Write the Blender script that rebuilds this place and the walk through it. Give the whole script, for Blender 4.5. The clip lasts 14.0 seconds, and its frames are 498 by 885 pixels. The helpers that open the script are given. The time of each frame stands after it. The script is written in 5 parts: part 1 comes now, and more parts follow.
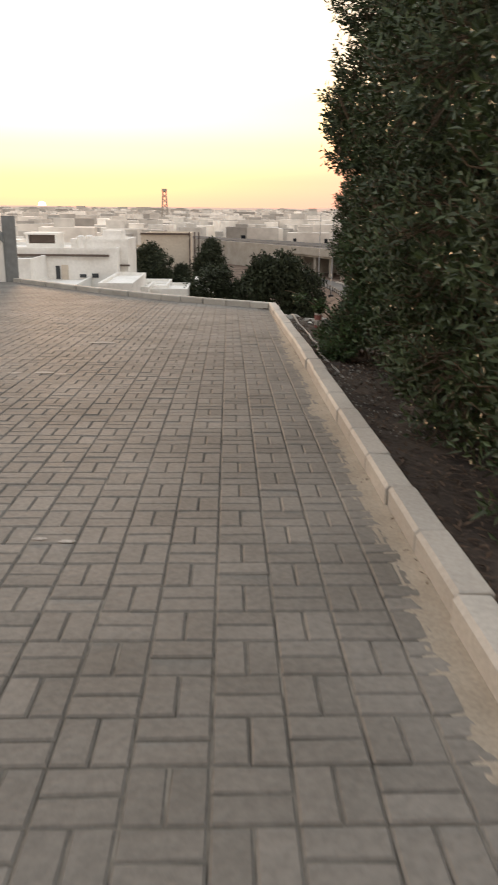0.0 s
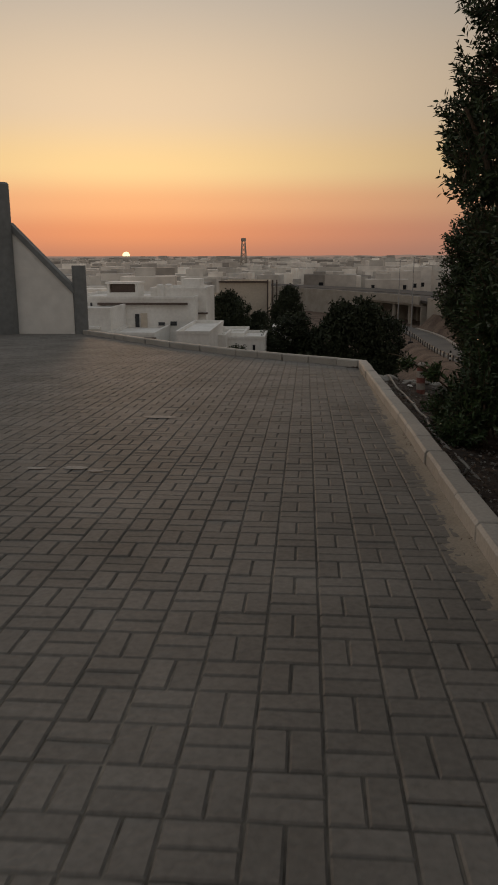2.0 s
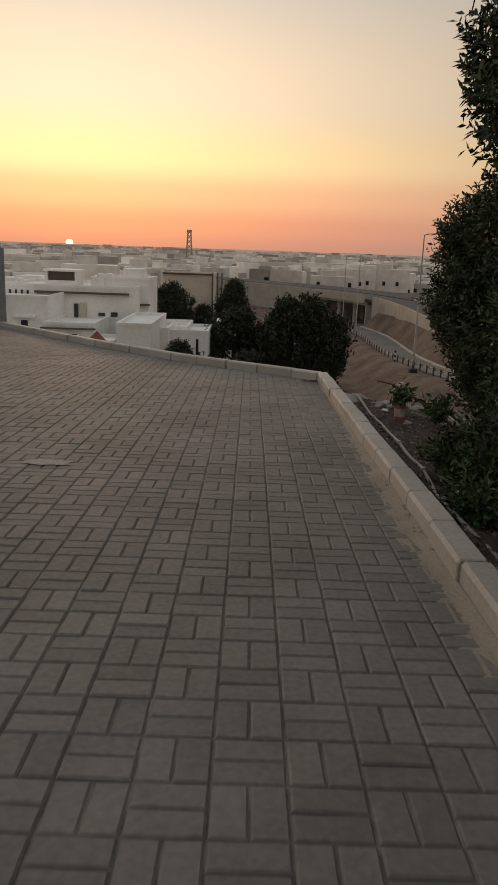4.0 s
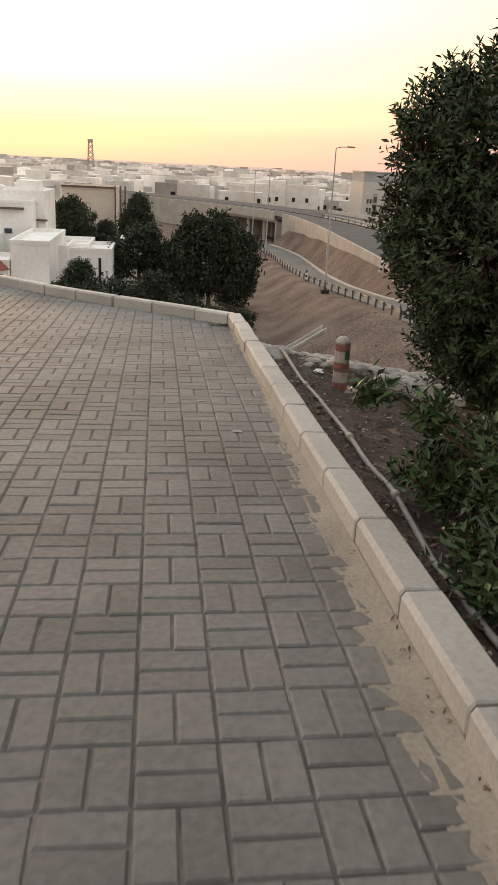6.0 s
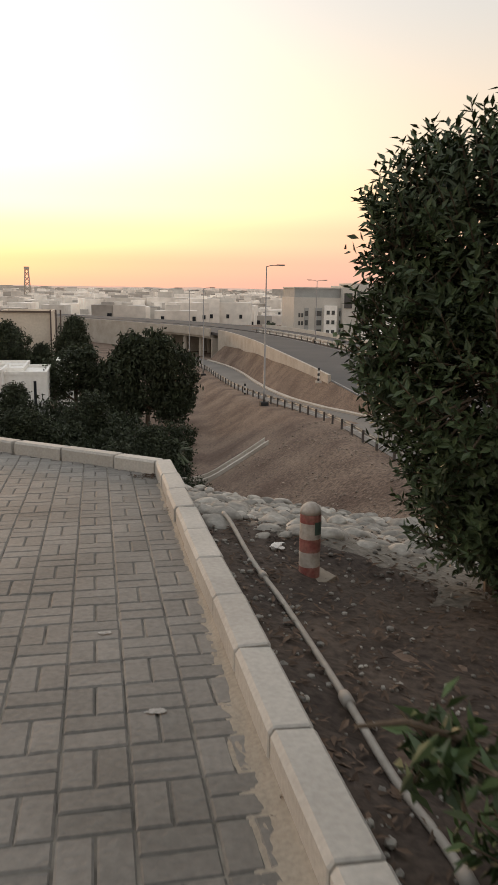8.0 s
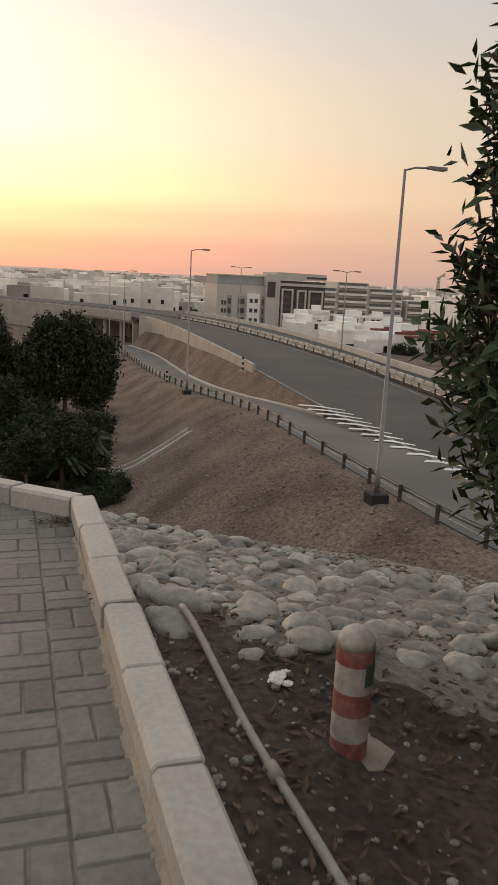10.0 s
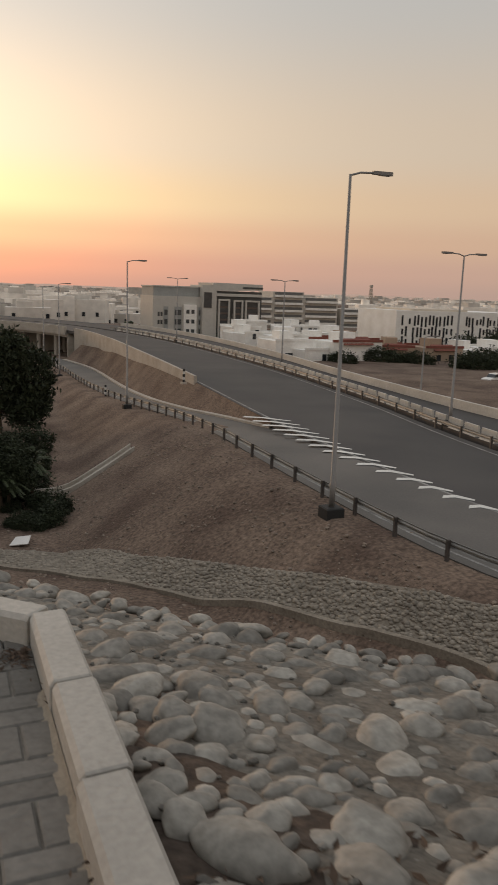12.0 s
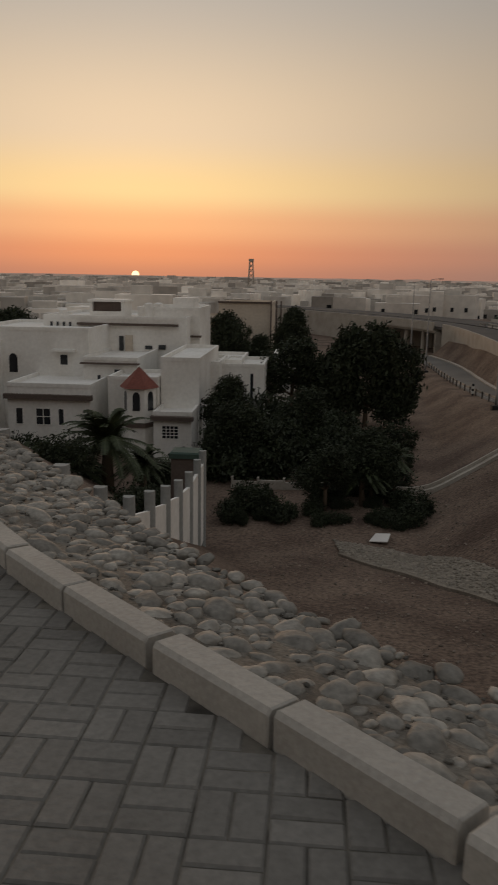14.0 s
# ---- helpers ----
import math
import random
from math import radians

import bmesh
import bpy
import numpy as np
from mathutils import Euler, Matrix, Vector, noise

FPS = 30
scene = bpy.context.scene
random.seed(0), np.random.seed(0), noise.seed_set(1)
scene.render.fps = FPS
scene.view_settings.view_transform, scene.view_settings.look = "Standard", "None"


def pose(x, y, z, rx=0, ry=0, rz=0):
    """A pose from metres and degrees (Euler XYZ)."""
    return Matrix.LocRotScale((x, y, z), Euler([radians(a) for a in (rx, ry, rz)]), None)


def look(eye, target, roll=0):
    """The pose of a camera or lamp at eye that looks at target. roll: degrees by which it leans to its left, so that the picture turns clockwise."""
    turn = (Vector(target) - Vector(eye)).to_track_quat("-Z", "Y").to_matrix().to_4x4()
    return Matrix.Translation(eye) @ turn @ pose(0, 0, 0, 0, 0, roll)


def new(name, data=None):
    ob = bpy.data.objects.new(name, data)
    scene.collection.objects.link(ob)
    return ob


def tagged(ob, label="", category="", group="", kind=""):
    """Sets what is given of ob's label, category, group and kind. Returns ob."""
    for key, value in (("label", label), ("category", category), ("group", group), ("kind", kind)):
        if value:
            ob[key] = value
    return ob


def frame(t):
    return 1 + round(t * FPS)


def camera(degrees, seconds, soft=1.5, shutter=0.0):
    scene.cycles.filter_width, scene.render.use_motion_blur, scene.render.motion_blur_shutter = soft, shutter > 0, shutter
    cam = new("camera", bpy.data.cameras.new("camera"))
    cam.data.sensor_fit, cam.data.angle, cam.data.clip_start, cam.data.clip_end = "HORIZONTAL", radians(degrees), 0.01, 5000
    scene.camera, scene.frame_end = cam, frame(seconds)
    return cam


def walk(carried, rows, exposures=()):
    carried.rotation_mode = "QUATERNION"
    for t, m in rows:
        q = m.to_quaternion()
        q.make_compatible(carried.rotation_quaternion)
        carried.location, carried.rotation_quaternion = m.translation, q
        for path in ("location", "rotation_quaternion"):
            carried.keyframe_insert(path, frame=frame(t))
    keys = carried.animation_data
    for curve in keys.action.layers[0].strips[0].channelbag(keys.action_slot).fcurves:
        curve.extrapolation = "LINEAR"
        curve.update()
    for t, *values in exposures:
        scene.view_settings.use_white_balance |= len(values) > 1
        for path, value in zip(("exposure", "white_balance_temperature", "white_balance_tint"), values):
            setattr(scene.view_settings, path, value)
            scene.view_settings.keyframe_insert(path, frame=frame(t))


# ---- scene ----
import collections

cam = camera(36.0, 14.0, shutter=0.3)
PATH = [
    (0, (0.255, -5.094, 1.604), (0.309, -3.182, 1.018), 0.6),
    (0.5, (0.149, -4.591, 1.610), (0.076, -2.665, 1.077), 1.9),
    (1, (0.145, -4.065, 1.600), (-0.006, -2.131, 1.115), -0.0),
    (1.5, (0.099, -3.573, 1.608), (-0.085, -1.647, 1.102), -0.1),
    (2, (0.142, -3.078, 1.562), (-0.001, -1.140, 1.088), -0.2),
    (2.5, (0.124, -2.554, 1.544), (0.081, -0.609, 1.078), 2.0),
    (5, (0.061, 0.487, 1.405), (0.156, 2.402, 0.836), 1.0),
    (5.5, (0.178, 1.044, 1.382), (0.365, 2.922, 0.720), 1.6),
    (6, (0.256, 1.496, 1.366), (0.498, 3.363, 0.690), 3.0),
    (6.5, (0.399, 1.922, 1.343), (0.747, 3.782, 0.696), 2.2),
    (7, (0.491, 2.442, 1.331), (0.913, 4.322, 0.792), 1.1),
    (7.5, (0.536, 2.810, 1.348), (1.024, 4.704, 0.928), 1.0),
    (8, (0.548, 3.288, 1.324), (0.934, 5.210, 0.930), 0.9),
    (10.5, (0.781, 5.691, 1.165), (1.428, 7.535, 0.740), 2.4),
    (11, (0.841, 6.089, 1.150), (1.561, 7.910, 0.740), 1.2),
    (11.5, (0.818, 6.500, 1.133), (1.656, 8.268, 0.717), 1.6),
    (12, (0.744, 6.828, 1.133), (1.481, 8.646, 0.746), 2.0),
    (12.5, (0.693, 7.305, 1.108), (1.369, 9.148, 0.723), 1.8),
    (13, (0.558, 7.639, 1.129), (1.102, 9.501, 0.643), 0.6),
    (13.5, (0.467, 8.100, 1.129), (0.552, 10.062, 0.749), -0.2),
    (14, (0.285, 8.444, 1.123), (0.128, 10.392, 0.701), 1.0),
]
EXPOSURES = [(0, 1.7), (0.3, 0.85), (0.5, 0.5), (1, 0.25), (1.5, 0.0), (2, -0.15), (2.5, -0.15), (2.7, 0.1), (4.8, 0.7), (5, 0.9), (5.5, 1.4), (6, 1.7), (6.5, 1.9), (7, 1.85), (7.5, 1.7), (8, 1.4), (10.5, 1.1), (11, 1.15), (11.5, 1.03), (12, 0.82), (12.5, 0.55), (13, 0.47), (13.5, 0.35), (14, -0.1)]
walk(cam, [(t, look(eye, target, roll)) for t, eye, target, roll in PATH], EXPOSURES)

# ---- sky and sun ----
SUN_YAW = math.atan2(-926.0, 4000.0)          # direction of the setting sun, from +y towards +x
SUN_UP = radians(2.5)
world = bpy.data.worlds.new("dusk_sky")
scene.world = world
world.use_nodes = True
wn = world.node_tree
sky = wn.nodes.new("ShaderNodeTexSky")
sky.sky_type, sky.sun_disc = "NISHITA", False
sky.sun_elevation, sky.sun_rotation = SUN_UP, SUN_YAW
sky.altitude, sky.air_density, sky.dust_density, sky.ozone_density = 20.0, 1.0, 2.0, 1.0
def sky_ramp(stops):
    r = wn.nodes.new("ShaderNodeValToRGB")
    r.color_ramp.interpolation = "EASE"
    while len(r.color_ramp.elements) < len(stops):
        r.color_ramp.elements.new(0.5)
    for e, (deg, c) in zip(r.color_ramp.elements, stops):
        e.position, e.color = deg / 90, (*c, 1)
    return r


def sky_math(op, a, b=0.0, clamp=False):
    m = wn.nodes.new("ShaderNodeMath")
    m.operation, m.use_clamp = op, clamp
    for k, v in enumerate((a, b)):
        if isinstance(v, (int, float)):
            m.inputs[k].default_value = v
        else:
            wn.links.new(v, m.inputs[k])
    return m.outputs[0]


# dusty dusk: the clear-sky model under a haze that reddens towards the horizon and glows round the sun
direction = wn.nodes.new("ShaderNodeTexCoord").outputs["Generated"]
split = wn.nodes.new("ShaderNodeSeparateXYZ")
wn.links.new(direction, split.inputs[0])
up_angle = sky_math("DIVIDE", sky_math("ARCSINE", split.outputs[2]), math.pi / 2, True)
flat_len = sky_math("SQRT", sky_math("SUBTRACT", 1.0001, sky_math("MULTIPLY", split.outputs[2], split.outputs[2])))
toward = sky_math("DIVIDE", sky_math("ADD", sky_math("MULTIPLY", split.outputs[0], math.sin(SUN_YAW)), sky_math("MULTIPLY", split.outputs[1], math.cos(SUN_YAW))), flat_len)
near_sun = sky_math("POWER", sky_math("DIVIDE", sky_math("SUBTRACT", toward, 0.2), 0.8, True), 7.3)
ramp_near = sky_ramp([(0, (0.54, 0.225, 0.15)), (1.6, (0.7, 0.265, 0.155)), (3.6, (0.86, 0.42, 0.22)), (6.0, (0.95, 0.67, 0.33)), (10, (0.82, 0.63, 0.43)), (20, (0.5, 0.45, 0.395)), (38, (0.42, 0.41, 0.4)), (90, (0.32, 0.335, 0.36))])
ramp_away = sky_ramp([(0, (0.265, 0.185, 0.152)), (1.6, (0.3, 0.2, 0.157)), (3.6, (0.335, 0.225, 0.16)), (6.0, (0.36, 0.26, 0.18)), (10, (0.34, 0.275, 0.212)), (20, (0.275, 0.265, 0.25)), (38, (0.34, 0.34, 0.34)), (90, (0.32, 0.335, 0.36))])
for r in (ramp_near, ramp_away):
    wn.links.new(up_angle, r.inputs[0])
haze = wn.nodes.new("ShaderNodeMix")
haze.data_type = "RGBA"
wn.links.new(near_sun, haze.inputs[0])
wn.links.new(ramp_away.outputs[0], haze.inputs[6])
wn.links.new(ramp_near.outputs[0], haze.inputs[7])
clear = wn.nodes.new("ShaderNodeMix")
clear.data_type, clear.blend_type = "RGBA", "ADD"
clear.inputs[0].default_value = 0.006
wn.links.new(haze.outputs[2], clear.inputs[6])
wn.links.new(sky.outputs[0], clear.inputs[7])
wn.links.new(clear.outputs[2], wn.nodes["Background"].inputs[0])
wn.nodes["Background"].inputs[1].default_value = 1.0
sun_lamp = new("sun_light", bpy.data.lights.new("sun_light", "SUN"))
sun_lamp.data.energy, sun_lamp.data.angle, sun_lamp.data.color = 0.5, radians(6), (1.0, 0.62, 0.36)
sun_lamp.matrix_world = look((-926 / 10, 400, 400 * math.tan(SUN_UP) + 4), (0, 0, 0))


# ---- materials ----
def mat(name, color, rough=0.8, grain=8.0, vary=0.25, bump=0.2, metal=0.0, second=None, big=0.6, detail=6.0, island=0.0, obj=0.0, spec=0.3):
    """A surface with colour variation at two scales, fine relief, and a shift from piece to piece."""
    m = bpy.data.materials.new(name)
    m.use_nodes = True
    n, l = m.node_tree.nodes, m.node_tree.links
    b = n["Principled BSDF"]
    b.inputs["Roughness"].default_value, b.inputs["Metallic"].default_value = rough, metal
    b.inputs["Specular IOR Level"].default_value = spec
    geo = n.new("ShaderNodeNewGeometry")
    fine, broad = n.new("ShaderNodeTexNoise"), n.new("ShaderNodeTexNoise")
    fine.inputs["Scale"].default_value, fine.inputs["Detail"].default_value = grain, detail
    broad.inputs["Scale"].default_value, broad.inputs["Detail"].default_value = big, 4.0
    for t in (fine, broad):
        l.new(geo.outputs["Position"], t.inputs["Vector"])
    ramp = n.new("ShaderNodeMapRange")
    ramp.inputs[1].default_value, ramp.inputs[2].default_value = 0.35, 0.68
    l.new(broad.outputs[0], ramp.inputs[0])
    mix = n.new("ShaderNodeMix")
    mix.data_type = "RGBA"
    dark = second or tuple(c * (1 - vary) for c in color)
    mix.inputs[6].default_value, mix.inputs[7].default_value = (*color, 1), (*dark, 1)
    l.new(ramp.outputs[0], mix.inputs[0])
    gain = n.new("ShaderNodeMapRange")
    gain.inputs[1].default_value, gain.inputs[2].default_value = 0.3, 0.7
    gain.inputs[3].default_value, gain.inputs[4].default_value = 1 - vary, 1 + vary * 0.6
    l.new(fine.outputs[0], gain.inputs[0])
    shade = gain.outputs[0]
    for amount, socket in ((island, geo.outputs["Random Per Island"]), (obj, n.new("ShaderNodeObjectInfo").outputs["Random"])):
        if amount:
            r = n.new("ShaderNodeMapRange")
            r.inputs[3].default_value, r.inputs[4].default_value = 1 - amount, 1 + amount
            l.new(socket, r.inputs[0])
            times = n.new("ShaderNodeMath")
            times.operation = "MULTIPLY"
            l.new(shade, times.inputs[0])
            l.new(r.outputs[0], times.inputs[1])
            shade = times.outputs[0]
    scale = n.new("ShaderNodeVectorMath")
    scale.operation = "SCALE"
    l.new(mix.outputs[2], scale.inputs[0])
    l.new(shade, scale.inputs["Scale"])
    l.new(scale.outputs[0], b.inputs["Base Color"])
    if bump:
        bp = n.new("ShaderNodeBump")
        bp.inputs["Strength"].default_value, bp.inputs["Distance"].default_value = bump, 0.4 / grain
        l.new(fine.outputs[0], bp.inputs["Height"])
        l.new(bp.outputs[0], b.inputs["Normal"])
    return m


M_PAVER = mat("concrete_paver", (0.182, 0.173, 0.158), 0.8, 38, 0.17, 0.35, second=(0.128, 0.12, 0.108), big=1.1, island=0.12, obj=0.12)
M_BED = mat("sandy_joint", (0.21, 0.19, 0.16), 0.95, 9, 0.55, 0.3, second=(0.09, 0.082, 0.07), big=2.0)
M_KERB = mat("precast_concrete", (0.43, 0.408, 0.37), 0.8, 45, 0.12, 0.3, second=(0.355, 0.335, 0.303), big=1.4, obj=0.06)
M_SAND = mat("blown_sand", (0.31, 0.272, 0.22), 0.95, 70, 0.18, 0.3, second=(0.24, 0.208, 0.165), big=3)
M_DIRT = mat("stony_earth", (0.2, 0.145, 0.11), 0.95, 5, 0.55, 1.0, second=(0.1, 0.066, 0.05), big=0.22, detail=14)
M_SOIL = mat("dark_bed_soil", (0.085, 0.064, 0.05), 0.95, 25, 0.45, 0.9, second=(0.042, 0.032, 0.027), big=1.5, detail=10)
M_COBBLE = mat("river_stone", (0.24, 0.226, 0.2), 0.75, 26, 0.28, 0.35, second=(0.155, 0.145, 0.127), big=5.0, island=0.36, obj=0.36)
M_MORTAR = mat("cobble_mortar", (0.2, 0.182, 0.155), 0.95, 30, 0.35, 0.9, second=(0.115, 0.1, 0.083), big=1.3)
M_PITCH = mat("pitched_mortar", (0.27, 0.235, 0.19), 0.95, 8, 0.3, 0.5, second=(0.2, 0.17, 0.135), big=0.5)
M_PITCHSTONE = mat("pitching_stone", (0.285, 0.25, 0.205), 0.85, 10, 0.2, 0.2, island=0.25)
M_ASPHALT = mat("asphalt", (0.05, 0.048, 0.049), 0.75, 12, 0.2, 0.2, second=(0.075, 0.07, 0.068), big=0.12)
M_ASPHALT_OLD = mat("dusty_asphalt", (0.07, 0.066, 0.062), 0.65, 10, 0.2, 0.2, second=(0.115, 0.105, 0.095), big=0.15, spec=0.5)
M_PAINT = mat("road_paint", (0.75, 0.74, 0.7), 0.6, 15, 0.2, 0.05)
M_LINE = mat("worn_road_paint", (0.3, 0.295, 0.28), 0.7, 9, 0.35, 0.05, second=(0.14, 0.135, 0.13), big=1.2)
M_SCUFF = mat("dried_paint", (0.34, 0.33, 0.31), 0.8, 60, 0.35, 0.1)
M_CONC = mat("cast_concrete", (0.45, 0.41, 0.36), 0.85, 6, 0.15, 0.2, second=(0.36, 0.32, 0.27), big=0.4)
M_PALECONC = mat("pale_barrier_concrete", (0.56, 0.53, 0.48), 0.85, 5, 0.12, 0.15, second=(0.46, 0.43, 0.385), big=0.3)
M_SCREE = mat("scree_stone", (0.25, 0.2, 0.16), 0.9, 12, 0.25, 0.2, island=0.35)
# far window glass, lightened in its colour to stand in for haze
M_HAZEGLASS = mat("haze_paled_glass", (0.13, 0.132, 0.13), 0.3, 2, 0.1, 0.0, spec=0.5)
M_STEEL = mat("galvanised_steel", (0.3, 0.3, 0.29), 0.55, 20, 0.15, 0.05, metal=0.8)
M_POST = mat("weathered_steel_post", (0.1, 0.09, 0.085), 0.6, 20, 0.2, 0.05, metal=0.3)
M_POLE = mat("painted_lamp_pole", (0.24, 0.23, 0.22), 0.5, 14, 0.12, 0.05, metal=0.3)
M_BLACK = mat("black_paint", (0.03, 0.03, 0.03), 0.7, 14, 0.2, 0.1)
M_WHITE = mat("white_render", (0.85, 0.835, 0.8), 0.85, 3, 0.08, 0.1, second=(0.75, 0.725, 0.68), big=0.35)
M_CREAM = mat("cream_render", (0.62, 0.55, 0.46), 0.85, 3, 0.1, 0.1, second=(0.53, 0.46, 0.38), big=0.3)
M_TAN = mat("tan_render", (0.4, 0.3, 0.225), 0.85, 3, 0.1, 0.1)
M_DARKTRIM = mat("brown_trim", (0.13, 0.1, 0.085), 0.8, 5, 0.15, 0.1)
M_GLASS = mat("dark_window_glass", (0.03, 0.033, 0.038), 0.12, 2, 0.1, 0.0, spec=0.6)
M_REDROOF = mat("red_roof_tile", (0.23, 0.08, 0.06), 0.75, 6, 0.2, 0.4, island=0.2)
M_GREYWALL = mat("grey_painted_wall", (0.33, 0.34, 0.33), 0.8, 6, 0.12, 0.15)
M_GREYPOST = mat("grey_pillar_paint", (0.22, 0.23, 0.23), 0.8, 6, 0.15, 0.15)
M_RUST = mat("rusty_mesh", (0.1, 0.06, 0.04), 0.8, 20, 0.3, 0.1, metal=0.3)
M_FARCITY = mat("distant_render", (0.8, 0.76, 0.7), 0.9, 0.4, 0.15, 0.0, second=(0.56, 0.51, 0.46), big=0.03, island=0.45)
M_BARK = mat("bark", (0.16, 0.12, 0.085), 0.9, 30, 0.3, 0.6)
M_LEAF = mat("broad_leaf", (0.057, 0.085, 0.033), 0.5, 20, 0.25, 0.0, second=(0.04, 0.06, 0.025), big=4, island=0.35, spec=0.4)
M_LEAF_LIGHT = mat("young_leaf", (0.06, 0.1, 0.032), 0.5, 20, 0.25, 0.0, second=(0.032, 0.055, 0.02), big=5, island=0.4, spec=0.4)
M_LEAF_FAR = mat("far_foliage", (0.035, 0.045, 0.022), 0.7, 3, 0.3, 0.0, island=0.4)
M_PALM = mat("palm_frond", (0.06, 0.075, 0.035), 0.6, 10, 0.25, 0.0, island=0.3)
M_HOSE = mat("grey_plastic_pipe", (0.29, 0.272, 0.245), 0.55, 20, 0.15, 0.05, second=(0.25, 0.225, 0.195), big=2)
M_RED = mat("red_band_paint", (0.24, 0.075, 0.065), 0.8, 40, 0.3, 0.3, second=(0.3, 0.16, 0.13), big=14)
M_BWHITE = mat("white_band_paint", (0.46, 0.425, 0.38), 0.8, 40, 0.2, 0.3, second=(0.34, 0.3, 0.26), big=12)
M_GREEN = mat("green_panel_paint", (0.065, 0.105, 0.085), 0.6, 30, 0.2, 0.1)
M_RAG = mat("white_paper", (0.75, 0.72, 0.68), 0.9, 30, 0.1, 0.2)
M_TYRE = mat("rubber", (0.025, 0.025, 0.025), 0.8, 20, 0.1, 0.1)
M_CARWHITE = mat("white_car_paint", (0.75, 0.74, 0.72), 0.25, 3, 0.03, 0.0, spec=0.6)
M_DEADLEAF = mat("dry_leaf", (0.115, 0.078, 0.055), 0.9, 30, 0.3, 0.1, island=0.4)


# ---- mesh helpers ----
class Shape:
    """Gathers corners and faces of one mesh."""

    def __init__(self):
        self.v, self.f = [], []

    def add(self, verts, faces):
        o = len(self.v)
        self.v += [tuple(p) for p in verts]
        self.f += [tuple(i + o for i in f) for f in faces]
        return self

    def box(self, x0, y0, z0, x1, y1, z1, m=None, chamfer=0.0):
        c = chamfer
        if c:
            vs = [(x, y, z0) for x, y in ((x0, y0), (x1, y0), (x1, y1), (x0, y1))]
            vs += [(x, y, z1 - c) for x, y in ((x0, y0), (x1, y0), (x1, y1), (x0, y1))]
            vs += [(x, y, z1) for x, y in ((x0 + c, y0 + c), (x1 - c, y0 + c), (x1 - c, y1 - c), (x0 + c, y1 - c))]
            fs = [(3, 2, 1, 0), (8, 9, 10, 11)] + [(a + k, a + (k + 1) % 4, a + 4 + (k + 1) % 4, a + 4 + k) for a in (0, 4) for k in range(4)]
        else:
            vs = [(x, y, z) for z in (z0, z1) for x, y in ((x0, y0), (x1, y0), (x1, y1), (x0, y1))]
            fs = [(3, 2, 1, 0), (4, 5, 6, 7)] + [(k, (k + 1) % 4, 4 + (k + 1) % 4, 4 + k) for k in range(4)]
        return self.add([m @ Vector(p) for p in vs] if m else vs, fs)

    def tube(self, pts, radii, sides=8, cap=True):
        pts = [Vector(p) for p in pts]
        radii = radii if isinstance(radii, (list, tuple)) else [radii] * len(pts)
        vs, fs = [], []
        for i, p in enumerate(pts):
            d = (pts[min(i + 1, len(pts) - 1)] - pts[max(i - 1, 0)]).normalized()
            a = d.cross(Vector((0, 0, 1)) if abs(d.z) < 0.9 else Vector((1, 0, 0))).normalized()
            b = d.cross(a)
            vs += [p + (a * math.cos(k * math.tau / sides) + b * math.sin(k * math.tau / sides)) * radii[i] for k in range(sides)]
        for i in range(len(pts) - 1):
            fs += [(i * sides + k, i * sides + (k + 1) % sides, (i + 1) * sides + (k + 1) % sides, (i + 1) * sides + k) for k in range(sides)]
        if cap:
            fs += [tuple(range(sides))[::-1], tuple((len(pts) - 1) * sides + k for k in range(sides))]
        return self.add(vs, fs)

    def prism(self, outline, z0, z1, m=None):
        n = len(outline)
        vs = [(x, y, z0) for x, y in outline] + [(x, y, z1) for x, y in outline]
        fs = [tuple(range(n))[::-1], tuple(range(n, 2 * n))] + [(k, (k + 1) % n, n + (k + 1) % n, n + k) for k in range(n)]
        return self.add([m @ Vector(p) for p in vs] if m else vs, fs)

    def mesh(self, name, material, smooth=False):
        me = bpy.data.meshes.new(name)
        me.from_pydata(self.v, [], self.f)
        me.materials.append(material)
        if smooth:
            me.shade_smooth()
        me.update()
        return me


def part(name, shape, material, parent=None, label="", smooth=False):
    """One mesh object, under a thing or a part."""
    me = shape if isinstance(shape, bpy.types.Mesh) else shape.mesh(name, material, smooth)
    ob = new(name, me)
    ob.parent = parent
    return tagged(ob, label)


def thing(name, label, category, group="", kind="", at=(0, 0, 0), rz=0.0):
    ob = new(name)
    ob.matrix_world = pose(*at, 0, 0, rz)
    return tagged(ob, label, category, group, kind)


def spline(pts, step=4):
    """A smooth line through points, Catmull-Rom."""
    p = [Vector(q) for q in pts]
    p = [p[0] * 2 - p[1]] + p + [p[-1] * 2 - p[-2]]
    out = []
    for i in range(1, len(p) - 2):
        for k in range(step):
            t = k / step
            out.append(0.5 * (2 * p[i] + (p[i + 1] - p[i - 1]) * t + (2 * p[i - 1] - 5 * p[i] + 4 * p[i + 1] - p[i + 2]) * t * t
                              + (3 * p[i] - p[i - 1] - 3 * p[i + 1] + p[i + 2]) * t ** 3))
    return out + [p[-2]]


def along(line, gap, start=0.0):
    """Places and headings every gap metres along a line."""
    out, left = [], start
    for a, b in zip(line, line[1:]):
        d = (b - a).length
        while left <= d:
            out.append((a + (b - a) * (left / d), math.degrees(math.atan2(b.y - a.y, b.x - a.x))))
            left += gap
        left -= d
    return out


